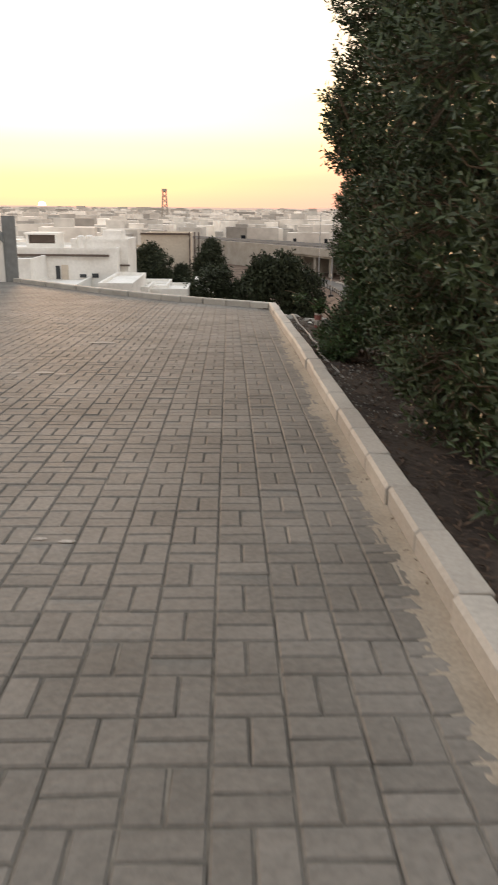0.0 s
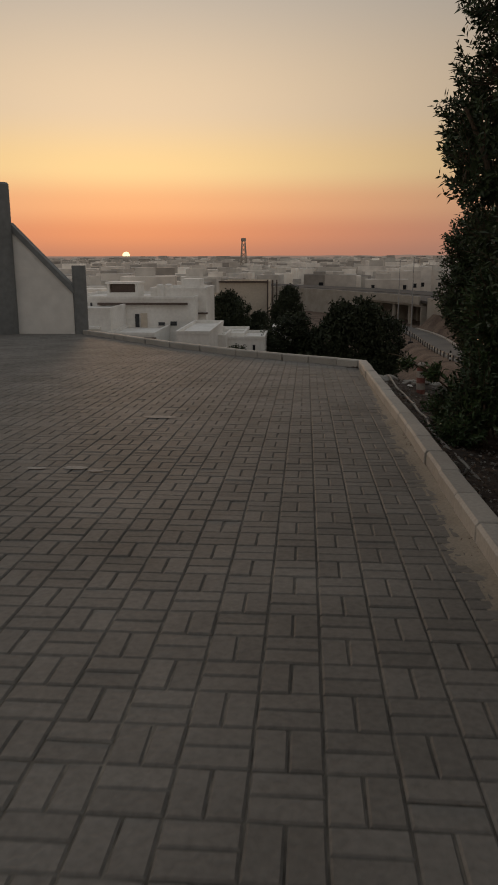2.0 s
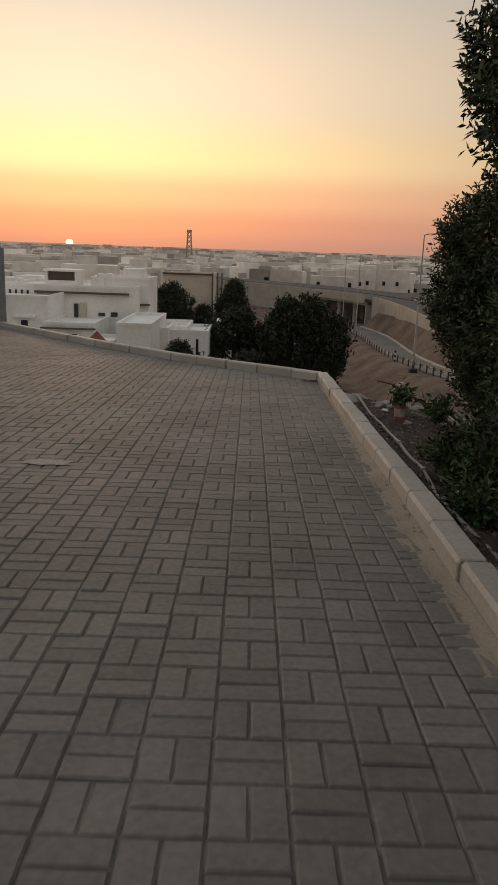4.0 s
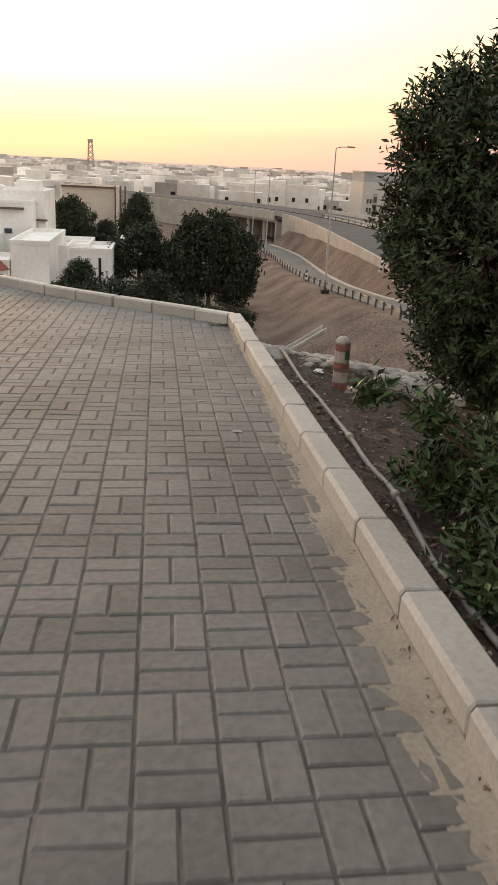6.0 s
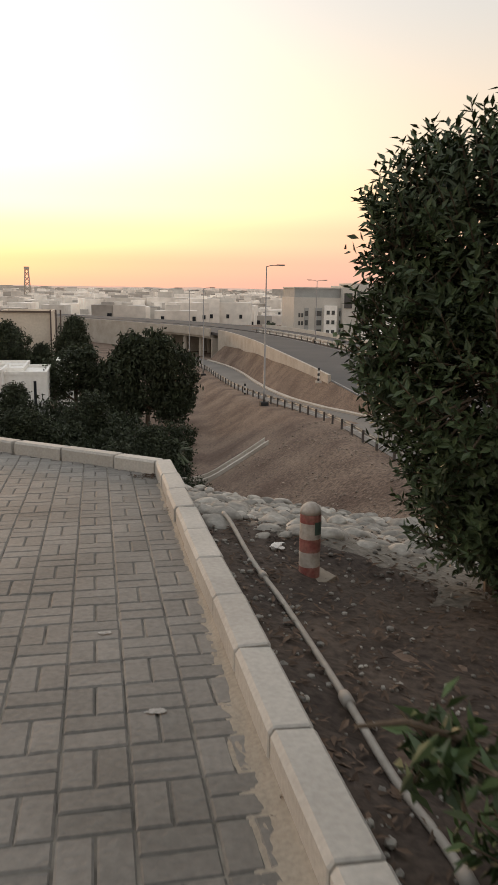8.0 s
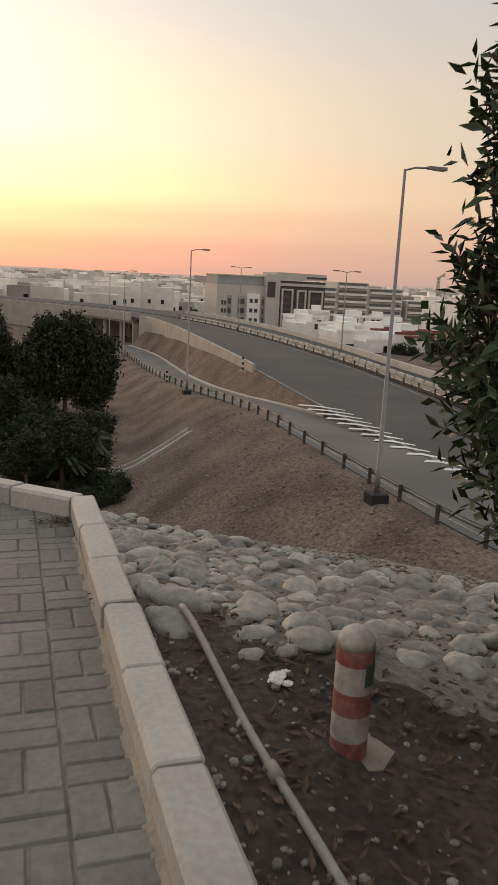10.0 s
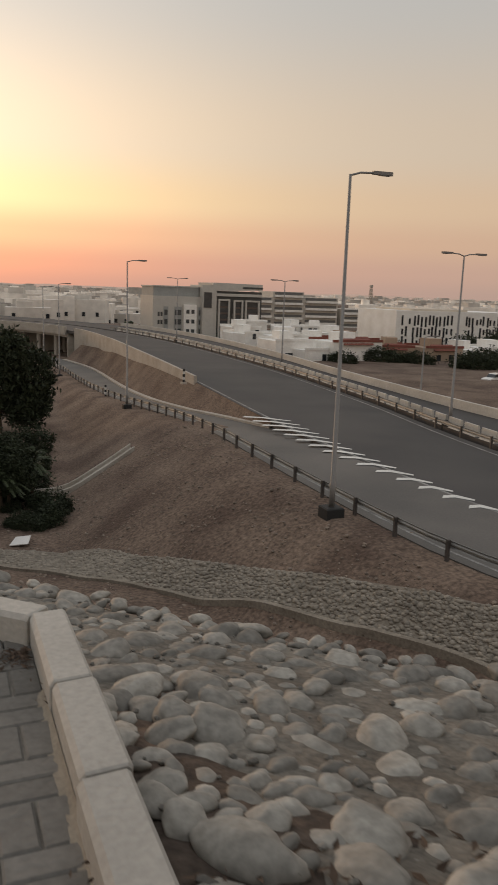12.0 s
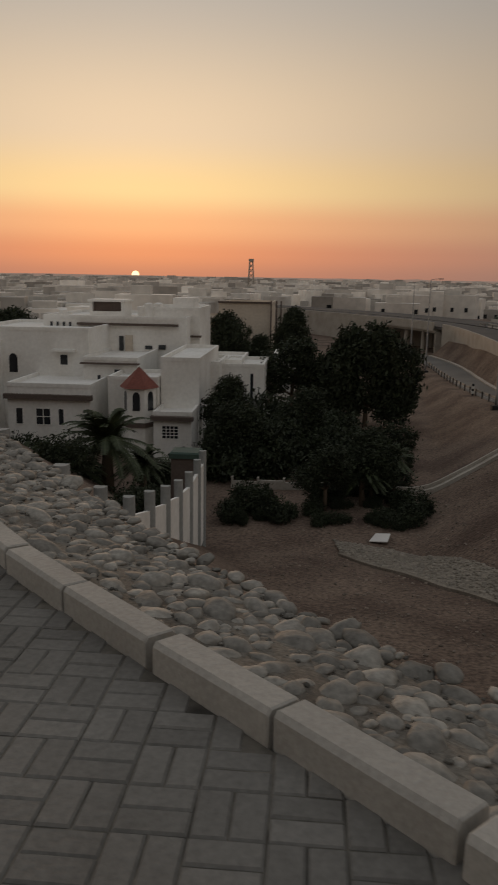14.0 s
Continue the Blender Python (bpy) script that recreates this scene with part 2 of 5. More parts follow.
def ribbon(shape, left, right, thick=0.3):
    """A strip with thickness between two lines of as many points."""
    n = len(left)
    vs = [*left, *right, *(p - Vector((0, 0, thick)) for p in left), *(p - Vector((0, 0, thick)) for p in right)]
    fs = []
    for i in range(n - 1):
        fs += [(i, n + i, n + i + 1, i + 1), (2 * n + i + 1, 3 * n + i + 1, 3 * n + i, 2 * n + i),
               (i + 1, 2 * n + i + 1, 2 * n + i, i), (n + i, 3 * n + i, 3 * n + i + 1, n + i + 1)]
    fs += [(0, 2 * n, 3 * n, n), (n - 1, 2 * n - 1, 4 * n - 1, 3 * n - 1)]
    return shape.add(vs, fs)


# ---- the plan ----
def paving_z(y):
    d = min(y, 11.0) - 4
    return -0.0407 * d - 0.0006 * d * d - 0.042 * max(0.0, y - 11.0)


KERB_X = 1.02
# inner edge of the kerb round the far side of the paving
FAR_KERB = [(1.02, 9.72), (0.15, 10.6), (-0.3, 11.04), (-1.15, 11.9), (-2.5, 13.55), (-4.2, 15.9), (-6.2, 18.8), (-9.3, 23.2), (-16, 32)]
RIM = np.array([(7.0, -60), (7.0, 3.5)] + FAR_KERB + [(-30, 50)], float)
RAIL = [(44, -30), (32, 0), (26, 10), (22.5, 19), (20.4, 25), (19.2, 29), (18.6, 34), (18.5, 44), (18.7, 52), (19.4, 60), (20.4, 75), (20.4, 95), (20.2, 112), (21, 135), (21, 160), (16, 195), (6, 230), (-14, 270), (-45, 310)]
MAIN_L = [(52, -30), (40, 0), (33, 10), (28.6, 20), (26.2, 28), (25.2, 36), (24.8, 50), (25.2, 64), (27.3, 92), (29.2, 125), (30.3, 155), (28.5, 183), (17.5, 209), (-5, 245), (-45, 295), (-110, 350)]
MEDIAN = [(62, -30), (51, 0), (44, 14), (39, 28), (35.6, 42), (36.6, 55), (38.6, 67), (40.3, 82), (42, 102), (42.6, 140), (39.5, 178), (28.5, 218), (6, 254), (-36, 306), (-102, 362)]
PARAPET = [(73, -30), (63, 0), (55, 18), (48, 38), (45.6, 54), (45.6, 67), (46.4, 80), (47.8, 96), (50.4, 121), (51.8, 163), (47, 202), (36, 234), (16, 266), (-27, 317), (-94, 374)]
ROAD_Z = -9.0


def slip_z(y):
    return float(np.interp(y, [50, 64, 88, 130, 190, 260], [-9.0, -9.6, -11.75, -13.9, -15.0, -15.2]))


def across(line, y):
    q = [p for p in line if p[1] >= -30]
    return np.interp(y, [p[1] for p in q], [p[0] for p in q])


def rim_distance(x, y):
    """Metres outward from the kerb line of the hilltop; negative inside."""
    best, sign = 1e9, -1
    for (ax, ay), (bx, by) in zip(RIM, RIM[1:]):
        dx, dy = bx - ax, by - ay
        t = min(1, max(0, ((x - ax) * dx + (y - ay) * dy) / (dx * dx + dy * dy)))
        d = math.hypot(x - ax - t * dx, y - ay - t * dy)
        if d < best - 1e-9:
            best, sign = d, 1 if (x - ax) * dy - (y - ay) * dx > 0 else -1
    return best * sign


def rolling(x, y, size, high):
    return (noise.noise((x / size, y / size, 3.1))) * high


def bed_z(x, y, u):
    """The planted bed and the stone-paved shoulder below the kerb."""
    fall = 0.18 * max(0.0, min(x - 1.2, 0.9)) * max(0.0, min(1.0, (8.0 - y) / 0.8))
    return paving_z(max(min(y, 30.0), -30.0)) - fall - 0.05 - 0.28 * max(0.0, u + 0.75) + 0.08 * max(0.0, u)


def terrain(x, y):
    u = rim_distance(x, y)
    if u < 1.6:
        hill = bed_z(x, y, u)
    else:
        hill = bed_z(x, y, 1.6) - 0.66 * (u - 1.6) - 0.8 * min(1.0, (u - 1.6) / 0.5)
    far = math.hypot(x, y)
    base = min(-10.0, max(-15.0, -12.9 - 0.15 * (y - 38.5)))
    if x > 30 and y < 300:
        base = -12.0
    base += rolling(x, y, 9, 0.25) + rolling(x, y, 2.3, 0.08) if far < 160 else 0
    base -= 5.0 * min(1.0, max(0.0, (far - 300) / 1500))
    z = max(hill, base)
    if -30 < y < 262:
        xr, xl, xp = across(RAIL, y), across(MAIN_L, y), across(PARAPET, y)
        zs = slip_z(y)
        if x < xr:
            z = max(z, zs - 0.04 - 0.6 * max(0.0, xr - x - 1.7) + rolling(x, y, 4, 0.12) * min(1, xr - x))
        elif x < xr + 2.4 and y < 150:
            z = zs - 0.05
        elif x < xl + 3.5 or y > 178:
            z = min(zs - 0.25, ROAD_Z - 0.7)
        elif x < xp:
            z = ROAD_Z - 0.5
        else:
            z = max(z, ROAD_Z - 0.4 - 0.5 * (x - xp))
    return z


def axis(*stretches):
    out = []
    for a, b, n in stretches:
        out += list(np.linspace(a, b, n, endpoint=False))
    return out


xs = axis((-4500, -600, 12), (-600, -100, 20), (-100, -20, 32), (-20, -4, 40), (-4, 8, 60), (8, 60, 74), (60, 140, 16), (140, 600, 18), (600, 4500, 13))
ys = axis((-2500, -60, 10), (-60, -8, 16), (-8, 6, 28), (6, 18, 60), (18, 70, 80), (70, 270, 90), (270, 600, 20), (600, 4800, 16))
ground = Shape()
ground.add([(x, y, terrain(x, y) - (0.5 if rim_distance(x, y) < -0.2 and x < 1.0 else 0)) for y in ys for x in xs],
           [(j * len(xs) + i, j * len(xs) + i + 1, (j + 1) * len(xs) + i + 1, (j + 1) * len(xs) + i) for j in range(len(ys) - 1) for i in range(len(xs) - 1)])
tagged(part("ground", ground, M_DIRT, smooth=True), "brown stony earth of the hillside and the valley", "ground", kind="structure")

# paving slab under the blocks
slab = Shape()
far_x, far_y = [p[0] for p in FAR_KERB][::-1], [p[1] for p in FAR_KERB][::-1]
left, right = [], []
for k in range(141):
    y = -30 + 0.5 * k
    left.append(Vector((-40, y, paving_z(y) - 0.0075)))
    right.append(Vector((1.0 if y < 9.72 else float(np.interp(-y, [-q for q in far_y], far_x)), y, paving_z(y) - 0.0075)))
ribbon(slab, [p for p in left if p.y <= 32], [p for p in right if p.y <= 32], 0.4)
pavement = tagged(part("pavement", slab, M_BED), "grey concrete block paving laid in basket weave", "pavement", kind="structure")

# ---- kerb ----
kerb = tagged(new("kerb"), "pale precast concrete kerb round the paving", "kerb", kind="structure")


def kerb_stone(a, b, gap=0.006, wide=0.14, tilt=0.0):
    """One kerb stone from a to b along the inner edge, bevelled along the inner top edge."""
    a, b = Vector((*a, 0)), Vector((*b, 0))
    d = (b - a).normalized()
    o = Vector((d.y, -d.x, 0))
    a, b = a + d * gap, b - d * gap
    prof = [(0, -0.3), (0, 0.1), (0.016, 0.12), (wide - 0.012, 0.12 + tilt), (wide, 0.108 + tilt), (wide, -0.3)]
    s = Shape()
    vs = []
    for p, e in ((a, 0), (a + d * 0.008, 1), (b - d * 0.008, 1), (b, 0)):
        for w, h in prof:
            q = p + o * (w + (0.004 if not e and w == 0 else 0) - (0.004 if not e and w > 0.1 else 0))
            vs.append((q.x, q.y, paving_z(q.y) + h - (0.006 if not e and h > 0 else 0)))
    n = len(prof)
    fs = [tuple(range(n)), tuple(range(3 * n, 4 * n))[::-1]]
    for r in range(3):
        fs += [(r * n + k, (r + 1) * n + k, (r + 1) * n + (k + 1) % n, r * n + (k + 1) % n) for k in range(n)]
    s.add(vs, fs)
    return part("kerb_stone", s, M_KERB, kerb)


rng = random.Random(5)
y = 9.76
while y > -9:
    n = y - (0.635 if y > 9.6 else 0.548 if y > 6 else 0.575)
    j = rng.uniform(-0.006, 0.006)
    kerb_stone((KERB_X + j, n), (KERB_X + j + rng.uniform(-0.004, 0.004), y), tilt=rng.uniform(-0.006, 0.006))
    y = n
line = [Vector((*p, 0)) for p in FAR_KERB]
spots = [(line[0], 0.0)] + list(along(line, 0.68, 0.5))
for k, ((p, _), (q, _)) in enumerate(zip(spots, spots[1:])):
    if p.y > 26:
        break
    j = rng.uniform(-0.008, 0.008)
    q = q.lerp(p, 0.045 if k % 2 == 0 else 0.0)
    kerb_stone((p.x + j, p.y + j), (q.x + j, q.y + j))

# ---- highway ----
def at_z(line, z, step=4):
    return spline([(x, y, z(y) if callable(z) else z) for x, y in line], step)


def resample(line, n):
    d = np.concatenate(([0], np.cumsum([(b - a).length for a, b in zip(line, line[1:])])))
    t = np.linspace(0, d[-1], n)
    return [Vector([float(np.interp(v, d, [p[k] for p in line])) for k in range(3)]) for v in t]


main_l, median, parapet = (resample(at_z(q, ROAD_Z), 90) for q in (MAIN_L, MEDIAN, PARAPET))
tagged(part("road_main", ribbon(Shape(), main_l, median, 0.6), M_ASPHALT), "dark asphalt carriageway of the highway", "road", kind="structure")
tagged(part("road_far", ribbon(Shape(), [p + Vector((1.2, 0.3, 0.004)) for p in median], parapet, 0.6), M_ASPHALT), "far asphalt carriageway beyond the median", "road", kind="structure")
rail_line = resample(at_z(RAIL, slip_z), 120)
slip_r = []
for p in rail_line:
    xl = across(MAIN_L, p.y)
    wide = float(np.interp(p.y, [30, 62, 80, 95, 140], [xl - p.x + 0.4, xl - p.x + 0.2, 3.8, 4.0, 6.0]))
    slip_r.append(p + Vector((wide, 0, 0.006)))
tagged(part("road_slip", ribbon(Shape(), [p + Vector((0.25, 0, 0.006)) for p in rail_line], slip_r, 0.3), M_ASPHALT_OLD), "dusty grey asphalt slip road", "road", kind="structure")

# island between slip road and carriageway, retaining wall, bridge
isl = [(p, q) for p, q in zip(rail_line, slip_r) if 61 < p.y < 175]
isl_l = [q + Vector((0, 0, 0.02)) for p, q in isl]
isl_r = [Vector((float(across(MAIN_L, q.y)) - 0.1, q.y, ROAD_Z + 0.02 - 0.012 * max(0.0, q.y - 90) ** 1.2)) for p, q in isl]
traffic_island = tagged(part("traffic_island", ribbon(Shape(), isl_l, isl_r, 4.0), M_DIRT), "brown earth traffic island between slip road and carriageway", "traffic island", kind="structure")
s = Shape()
ribbon(s, [p + Vector((-0.45, 0, 0.16)) for p in isl_l], [p + Vector((0.8, 0, 0.2)) for p in isl_l], 0.5)
part("island_kerb", s, M_CONC, traffic_island, "pale concrete kerb of the traffic island")
wall_pts = [p for p in main_l if 86 < p.y < 184]
s = Shape()
ribbon(s, [p + Vector((-0.4, 0, 0.75)) for p in wall_pts], [p + Vector((-0.05, 0, 0.75)) for p in wall_pts], 8.5)
tagged(part("retaining_wall", s, M_CONC), "tan concrete retaining wall under the highway edge", "retaining wall", kind="structure")
after = [p for p in main_l if p.y > 208]
s = Shape()
ribbon(s, [p + Vector((-0.5, -0.3, 0.75)) for p in after], [p + Vector((-0.1, 0, 0.75)) for p in after], 9.0)
tagged(part("abutment_wall", s, M_CONC), "tan concrete wall of the bridge approach", "retaining wall", kind="structure")
span = [p for p in main_l if 182 <= p.y <= 211]
bridge = thing("road_bridge", "low concrete highway overpass on round columns", "bridge")
s = Shape()
ribbon(s, [p + Vector((-0.6, -0.3, 0.85)) for p in span], [p + Vector((-0.2, 0, 0.85)) for p in span], 1.9)
part("parapet", s, M_CONC, bridge)
s = Shape()
ribbon(s, [p + Vector((-0.1, 0, -0.7)) for p in span], [p + Vector((22, 8, -0.7)) for p in span], 0.9)
part("deck", s, M_CONC, bridge)
a, b = span[0], span[-1]
for k in (0.3, 0.62, 0.9):
    for back in (1.5, 8, 15):
        p = a + (b - a) * k + Vector((back, back * 0.4, 0))
        part("column", Shape().tube([(p.x, p.y, -16), (p.x, p.y, -10.4)], 0.55, 12), M_CONC, bridge)
for k in (0.0, 1.0):
    p = a + (b - a) * k
    part("abutment", Shape().box(p.x, p.y - 0.6, -16.5, p.x + 22, p.y + 0.6, -10.4), M_CONC, bridge)


# ---- guard rails, parapet, markings ----
def guard_rail(label, line, gap, high, beam_mat, post_mat, side=0.0, low=0.32):
    t = thing("guard_rail", label, "guard rail")
    s = Shape()
    up = Vector((0, 0, 1))
    prof = [(0.0, 0.0), (0.06, 0.06), (0.0, 0.12), (0.0, 0.18), (0.06, 0.24), (0.0, 0.31)]
    n, vs, fs = len(prof), [], []
    for i, p in enumerate(line):
        d = (line[min(i + 1, len(line) - 1)] - line[max(i - 1, 0)]).normalized()
        o = Vector((d.y, -d.x, 0))
        vs += [p + o * (w + side) + up * (high - 0.31 + h) for w, h in prof]
    for i in range(len(line) - 1):
        fs += [(i * n + k, (i + 1) * n + k, (i + 1) * n + k + 1, i * n + k + 1) for k in range(n - 1)]
    s.add(vs, fs)
    beam = part("beam", s, beam_mat, t)
    sol = beam.modifiers.new("thick", "SOLIDIFY")
    sol.thickness = 0.012
    me = Shape().box(-0.06, -0.08, -0.6, 0.06, 0.08, high + 0.03).mesh("post", post_mat)
    for p, h in along(line, gap):
        ob = part("post", me, post_mat, t)
        ob.matrix_world = pose(p.x, p.y, p.z, 0, 0, h)
    return t


near_rail = [p for p in rail_line if 8 < p.y < 200]
guard_rail("dark steel guard rail on short posts beside the slip road", near_rail, 3.3, 0.8, M_STEEL, M_POST, side=0.1)
med = [p for p in median if 20 < p.y < 190]
guard_rail("silver steel guard rail along the highway median", med, 4.0, 0.85, M_STEEL, M_POST)
med2 = [p + Vector((1.6, 0.4, 0)) for p in med]
barrier = thing("median_barrier", "row of pale concrete barrier blocks along the median", "barrier")
me = Shape().prism([(-0.28, 0), (0.28, 0), (0.12, 0.3), (0.08, 0.85), (-0.08, 0.85), (-0.12, 0.3)], -0.95, 0.95, pose(0, 0, 0, 90, 0, 90)).mesh("block", M_PALECONC)
for p, h in along(med2, 2.5):
    ob = part("block", me, M_PALECONC, barrier)
    ob.matrix_world = pose(p.x, p.y, p.z, 0, 0, h)
par = [p for p in parapet if 0 < p.y < 210]
s = Shape()
ribbon(s, [p + Vector((-0.1, 0, 0.85)) for p in par], [p + Vector((0.25, 0, 0.85)) for p in par], 2.4)
tagged(part("parapet_wall", s, M_PALECONC), "pale concrete parapet along the far carriageway", "parapet wall", kind="structure")


def stripe(line, off, wide, y0, y1, dash=0.0, name="edge_line"):
    sub = [p for p in line if y0 < p.y < y1]
    s = Shape()
    if dash:
        for p, h in along(sub, dash * 3):
            s.box(-dash / 2, -wide / 2, 0, dash / 2, wide / 2, 0.006, pose(p.x + off, p.y, p.z + 0.006, 0, 0, h))
    else:
        ribbon(s, [p + Vector((off, 0, 0.012)) for p in sub], [p + Vector((off + wide, 0, 0.012)) for p in sub], 0.01)
    return tagged(part(name, s, M_LINE), "worn white painted line on the asphalt", "road marking", kind="structure")


stripe(main_l, 0.25, 0.2, 20, 180)
stripe(median, -0.9, 0.18, 15, 185)
stripe(rail_line, 0.8, 0.15, 12, 130)
# chevron bars of the gore, wider towards the nose of the island
for k in range(18):
    y = 30.3 + k * 1.93
    wide = 0.85 + 0.19 * k
    s = Shape()
    s.prism([(-0.45 * wide, 0), (-0.08 * wide, 0.45), (0.55 * wide, 0.22), (0.55 * wide, 0.48), (-0.08 * wide, 1.0), (-0.45 * wide, 0.62)], 0, 0.008, pose(float(across(MAIN_L, y)) - 0.1 - 0.02 * k, y, ROAD_Z + 0.022, 0, 0, -42))
    tagged(part("gore_stripe", s, M_PAINT), "white painted chevron bar on the asphalt", "road marking", group="gore chevrons")


# ---- lamp posts ----
def street_lamp(x, y, z, high, heads, label, rz=0.0):
    t = thing("street_lamp", label, "street lamp", group="highway lamp posts", at=(x, y, z), rz=rz)
    part("footing", Shape().box(-0.45, -0.45, -0.4, 0.45, 0.45, 0.45, chamfer=0.05), M_BLACK, t, "black painted concrete footing")
    part("pole", Shape().tube([(0, 0, 0.4), (0, 0, 1.6), (0, 0, 1.62), (0, 0, high)], [0.14, 0.135, 0.115, 0.06], 10), M_POLE, t, smooth=True)
    for sgn in heads:
        part("arm", Shape().tube([(0, 0, high - 0.05), (sgn * 0.5, 0, high + 0.1), (sgn * 1.2, 0, high + 0.14)], 0.045, 8), M_POLE, t)
        head = Shape()
        head.prism([(sgn * 1.1, -0.1), (sgn * 2.0, -0.17), (sgn * 2.1, 0), (sgn * 2.0, 0.17), (sgn * 1.1, 0.1)][::int(sgn)], high + 0.08, high + 0.22)
        lamp = part("lamp_head", head, M_POLE, t)
        part("lens", Shape().box(min(sgn * 1.4, sgn * 1.95), -0.12, high + 0.055, max(sgn * 1.4, sgn * 1.95), 0.12, high + 0.085), M_STEEL, lamp)
    return t


SINGLE = "slim grey lamp post with one arm beside the slip road"
DOUBLE = "slim grey lamp post with two arms on the median"
street_lamp(17.33, 37.25, -9.0, 15.2, (1,), SINGLE)
street_lamp(19.2, 87.9, -11.75, 15.5, (1,), SINGLE)
street_lamp(19.4, 140, -14.3, 15.5, (1,), SINGLE)
street_lamp(20.0, 166, -14.9, 15.5, (1,), SINGLE)
street_lamp(38.6, 57.3, ROAD_Z, 13.4, (1, -1), DOUBLE)
street_lamp(44.6, 104, ROAD_Z, 11.6, (1, -1), DOUBLE)
street_lamp(43.6, 152, ROAD_Z, 12.0, (1, -1), DOUBLE)
street_lamp(54, 84, -11.5, 8.0, (1,), "short grey lamp post beyond the parapet")


def delineator(x, y, z):
    t = thing("marker_post", "black and white striped marker post by the road", "marker post", at=(x, y, z))
    for k in range(5):
        part("band", Shape().tube([(0, 0, k * 0.3), (0, 0, k * 0.3 + 0.3)], 0.13, 10), M_BLACK if k % 2 == 0 else M_PAINT, t)
    part("foot", Shape().box(-0.3, -0.3, -0.2, 0.3, 0.3, 0.02), M_CONC, t)


delineator(25.6, 88, -9.0)
delineator(19.9, 103, -12.6)

# ---- embankment chute and stone-pitched ditch ----
s = Shape()
chute = [Vector(p) for p in ((14.9, 67.0, 0), (12.0, 66.6, 0), (9.0, 66.4, 0), (5.4, 66.6, 0))]
for p in chute:
    p.z = terrain(p.x, p.y) + 0.12
chute = spline(chute, 4)
nrm = Vector((0.05, -1.0, 0))
drain = thing("drain_chute", "pale concrete drainage chute down the embankment", "drain", kind="structure")
for off, hi in ((-0.7, 0.3), (0.5, 0.3)):
    s = Shape()
    part("side_wall", ribbon(s, [p + nrm * off + Vector((0, 0, hi)) for p in chute], [p + nrm * (off + 0.2) + Vector((0, 0, hi)) for p in chute], 0.8), M_CONC, drain)
part("channel", ribbon(Shape(), [p - nrm * 0.5 for p in chute], [p + nrm * 0.5 for p in chute], 0.4), M_CONC, drain)

DITCH_T = [(2.0, 54.4), (7.4, 52.0), (10.5, 44.4), (12.8, 38.7), (14.0, 35.6), (16.1, 30.5), (17.6, 27.3), (18.8, 24.8), (20.4, 19)]
DITCH_B = [(2.4, 51.8), (6.4, 46.3), (9.6, 41.4), (11.2, 37.2), (12.4, 34.8), (14.1, 30.3), (16.0, 26.3), (17.0, 23.2), (18.8, 17.5)]


def draped(pts, up):
    return [Vector((p.x, p.y, terrain(p.x, p.y) + up)) for p in spline([(x, y, 0) for x, y in pts], 14)]


ditch = Shape()
t_line, b_line = draped(DITCH_T, 0.08), draped(DITCH_B, 0.04)
rows_ = 7
grid_ = []
for i in range(len(t_line)):
    for k in range(rows_ + 1):
        p = t_line[i].lerp(b_line[i], k / rows_)
        p.z = max(p.z, terrain(p.x, p.y) + 0.04)
        grid_.append(p)
ditch.add(grid_, [(i * (rows_ + 1) + k, i * (rows_ + 1) + k + 1, (i + 1) * (rows_ + 1) + k + 1, (i + 1) * (rows_ + 1) + k) for i in range(len(t_line) - 1) for k in range(rows_)])
ditch_ob = tagged(part("drainage_ditch", ditch, M_PITCH), "stone-pitched drainage ditch along the foot of the embankment", "ditch", kind="structure")

lip = [p + Vector((0, 0, 0.14)) for p in b_line]
part("lip", ribbon(Shape(), [p + Vector((-0.22, -0.14, 0)) for p in lip], lip, 0.4), M_PITCH, ditch_ob, "mortared lip of the ditch")

# ---- stones ----
def stone_mesh(seed, r=0.22):
    bm = bmesh.new()
    bmesh.ops.create_icosphere(bm, subdivisions=3, radius=1.0)
    for v in bm.verts:
        n = v.co.normalized()
        v.co *= 1 + r * noise.noise(n * 1.3 + Vector((seed * 7.3, seed, 0))) + 0.08 * noise.noise(n * 3 + Vector((seed, 0, 0)))
    vs = [tuple(v.co) for v in bm.verts]
    fs = [tuple(v.index for v in f.verts) for f in bm.faces]
    bm.free()
    return vs, fs


def small_stone(seed):
    bm = bmesh.new()
    bmesh.ops.create_icosphere(bm, subdivisions=1, radius=1.0)
    vs = [tuple(v.co * (1 + 0.35 * noise.noise(v.co * 1.1 + Vector((seed * 3.7, 0, 0))))) for v in bm.verts]
    fs = [tuple(v.index for v in f.verts) for f in bm.faces]
    bm.free()
    return vs, fs


KINDS = [stone_mesh(k) for k in range(8)]
PEBBLES = [small_stone(k) for k in range(6)]


def put(shape, kind, m):
    shape.add([m @ Vector(p) for p in kind[0]], kind[1])


rng = random.Random(11)
s = Shape()
for i in range(0, len(t_line) - 1):
    for k in range(34):
        a = t_line[i].lerp(t_line[i + 1], rng.random())
        b = b_line[i].lerp(b_line[i + 1], rng.random())
        p = a.lerp(b, rng.random())
        p.z = max(p.z, terrain(p.x, p.y) + 0.04)
        r = rng.uniform(0.09, 0.2)
        put(s, PEBBLES[rng.randrange(6)], pose(p.x, p.y, p.z, 0, 0, rng.uniform(0, 360)) @ Matrix.Diagonal((r, r * 0.75, r * 0.38, 1)))
tagged(part("pitching_stones", s, M_PITCHSTONE, ditch_ob, smooth=True), kind="stuff")

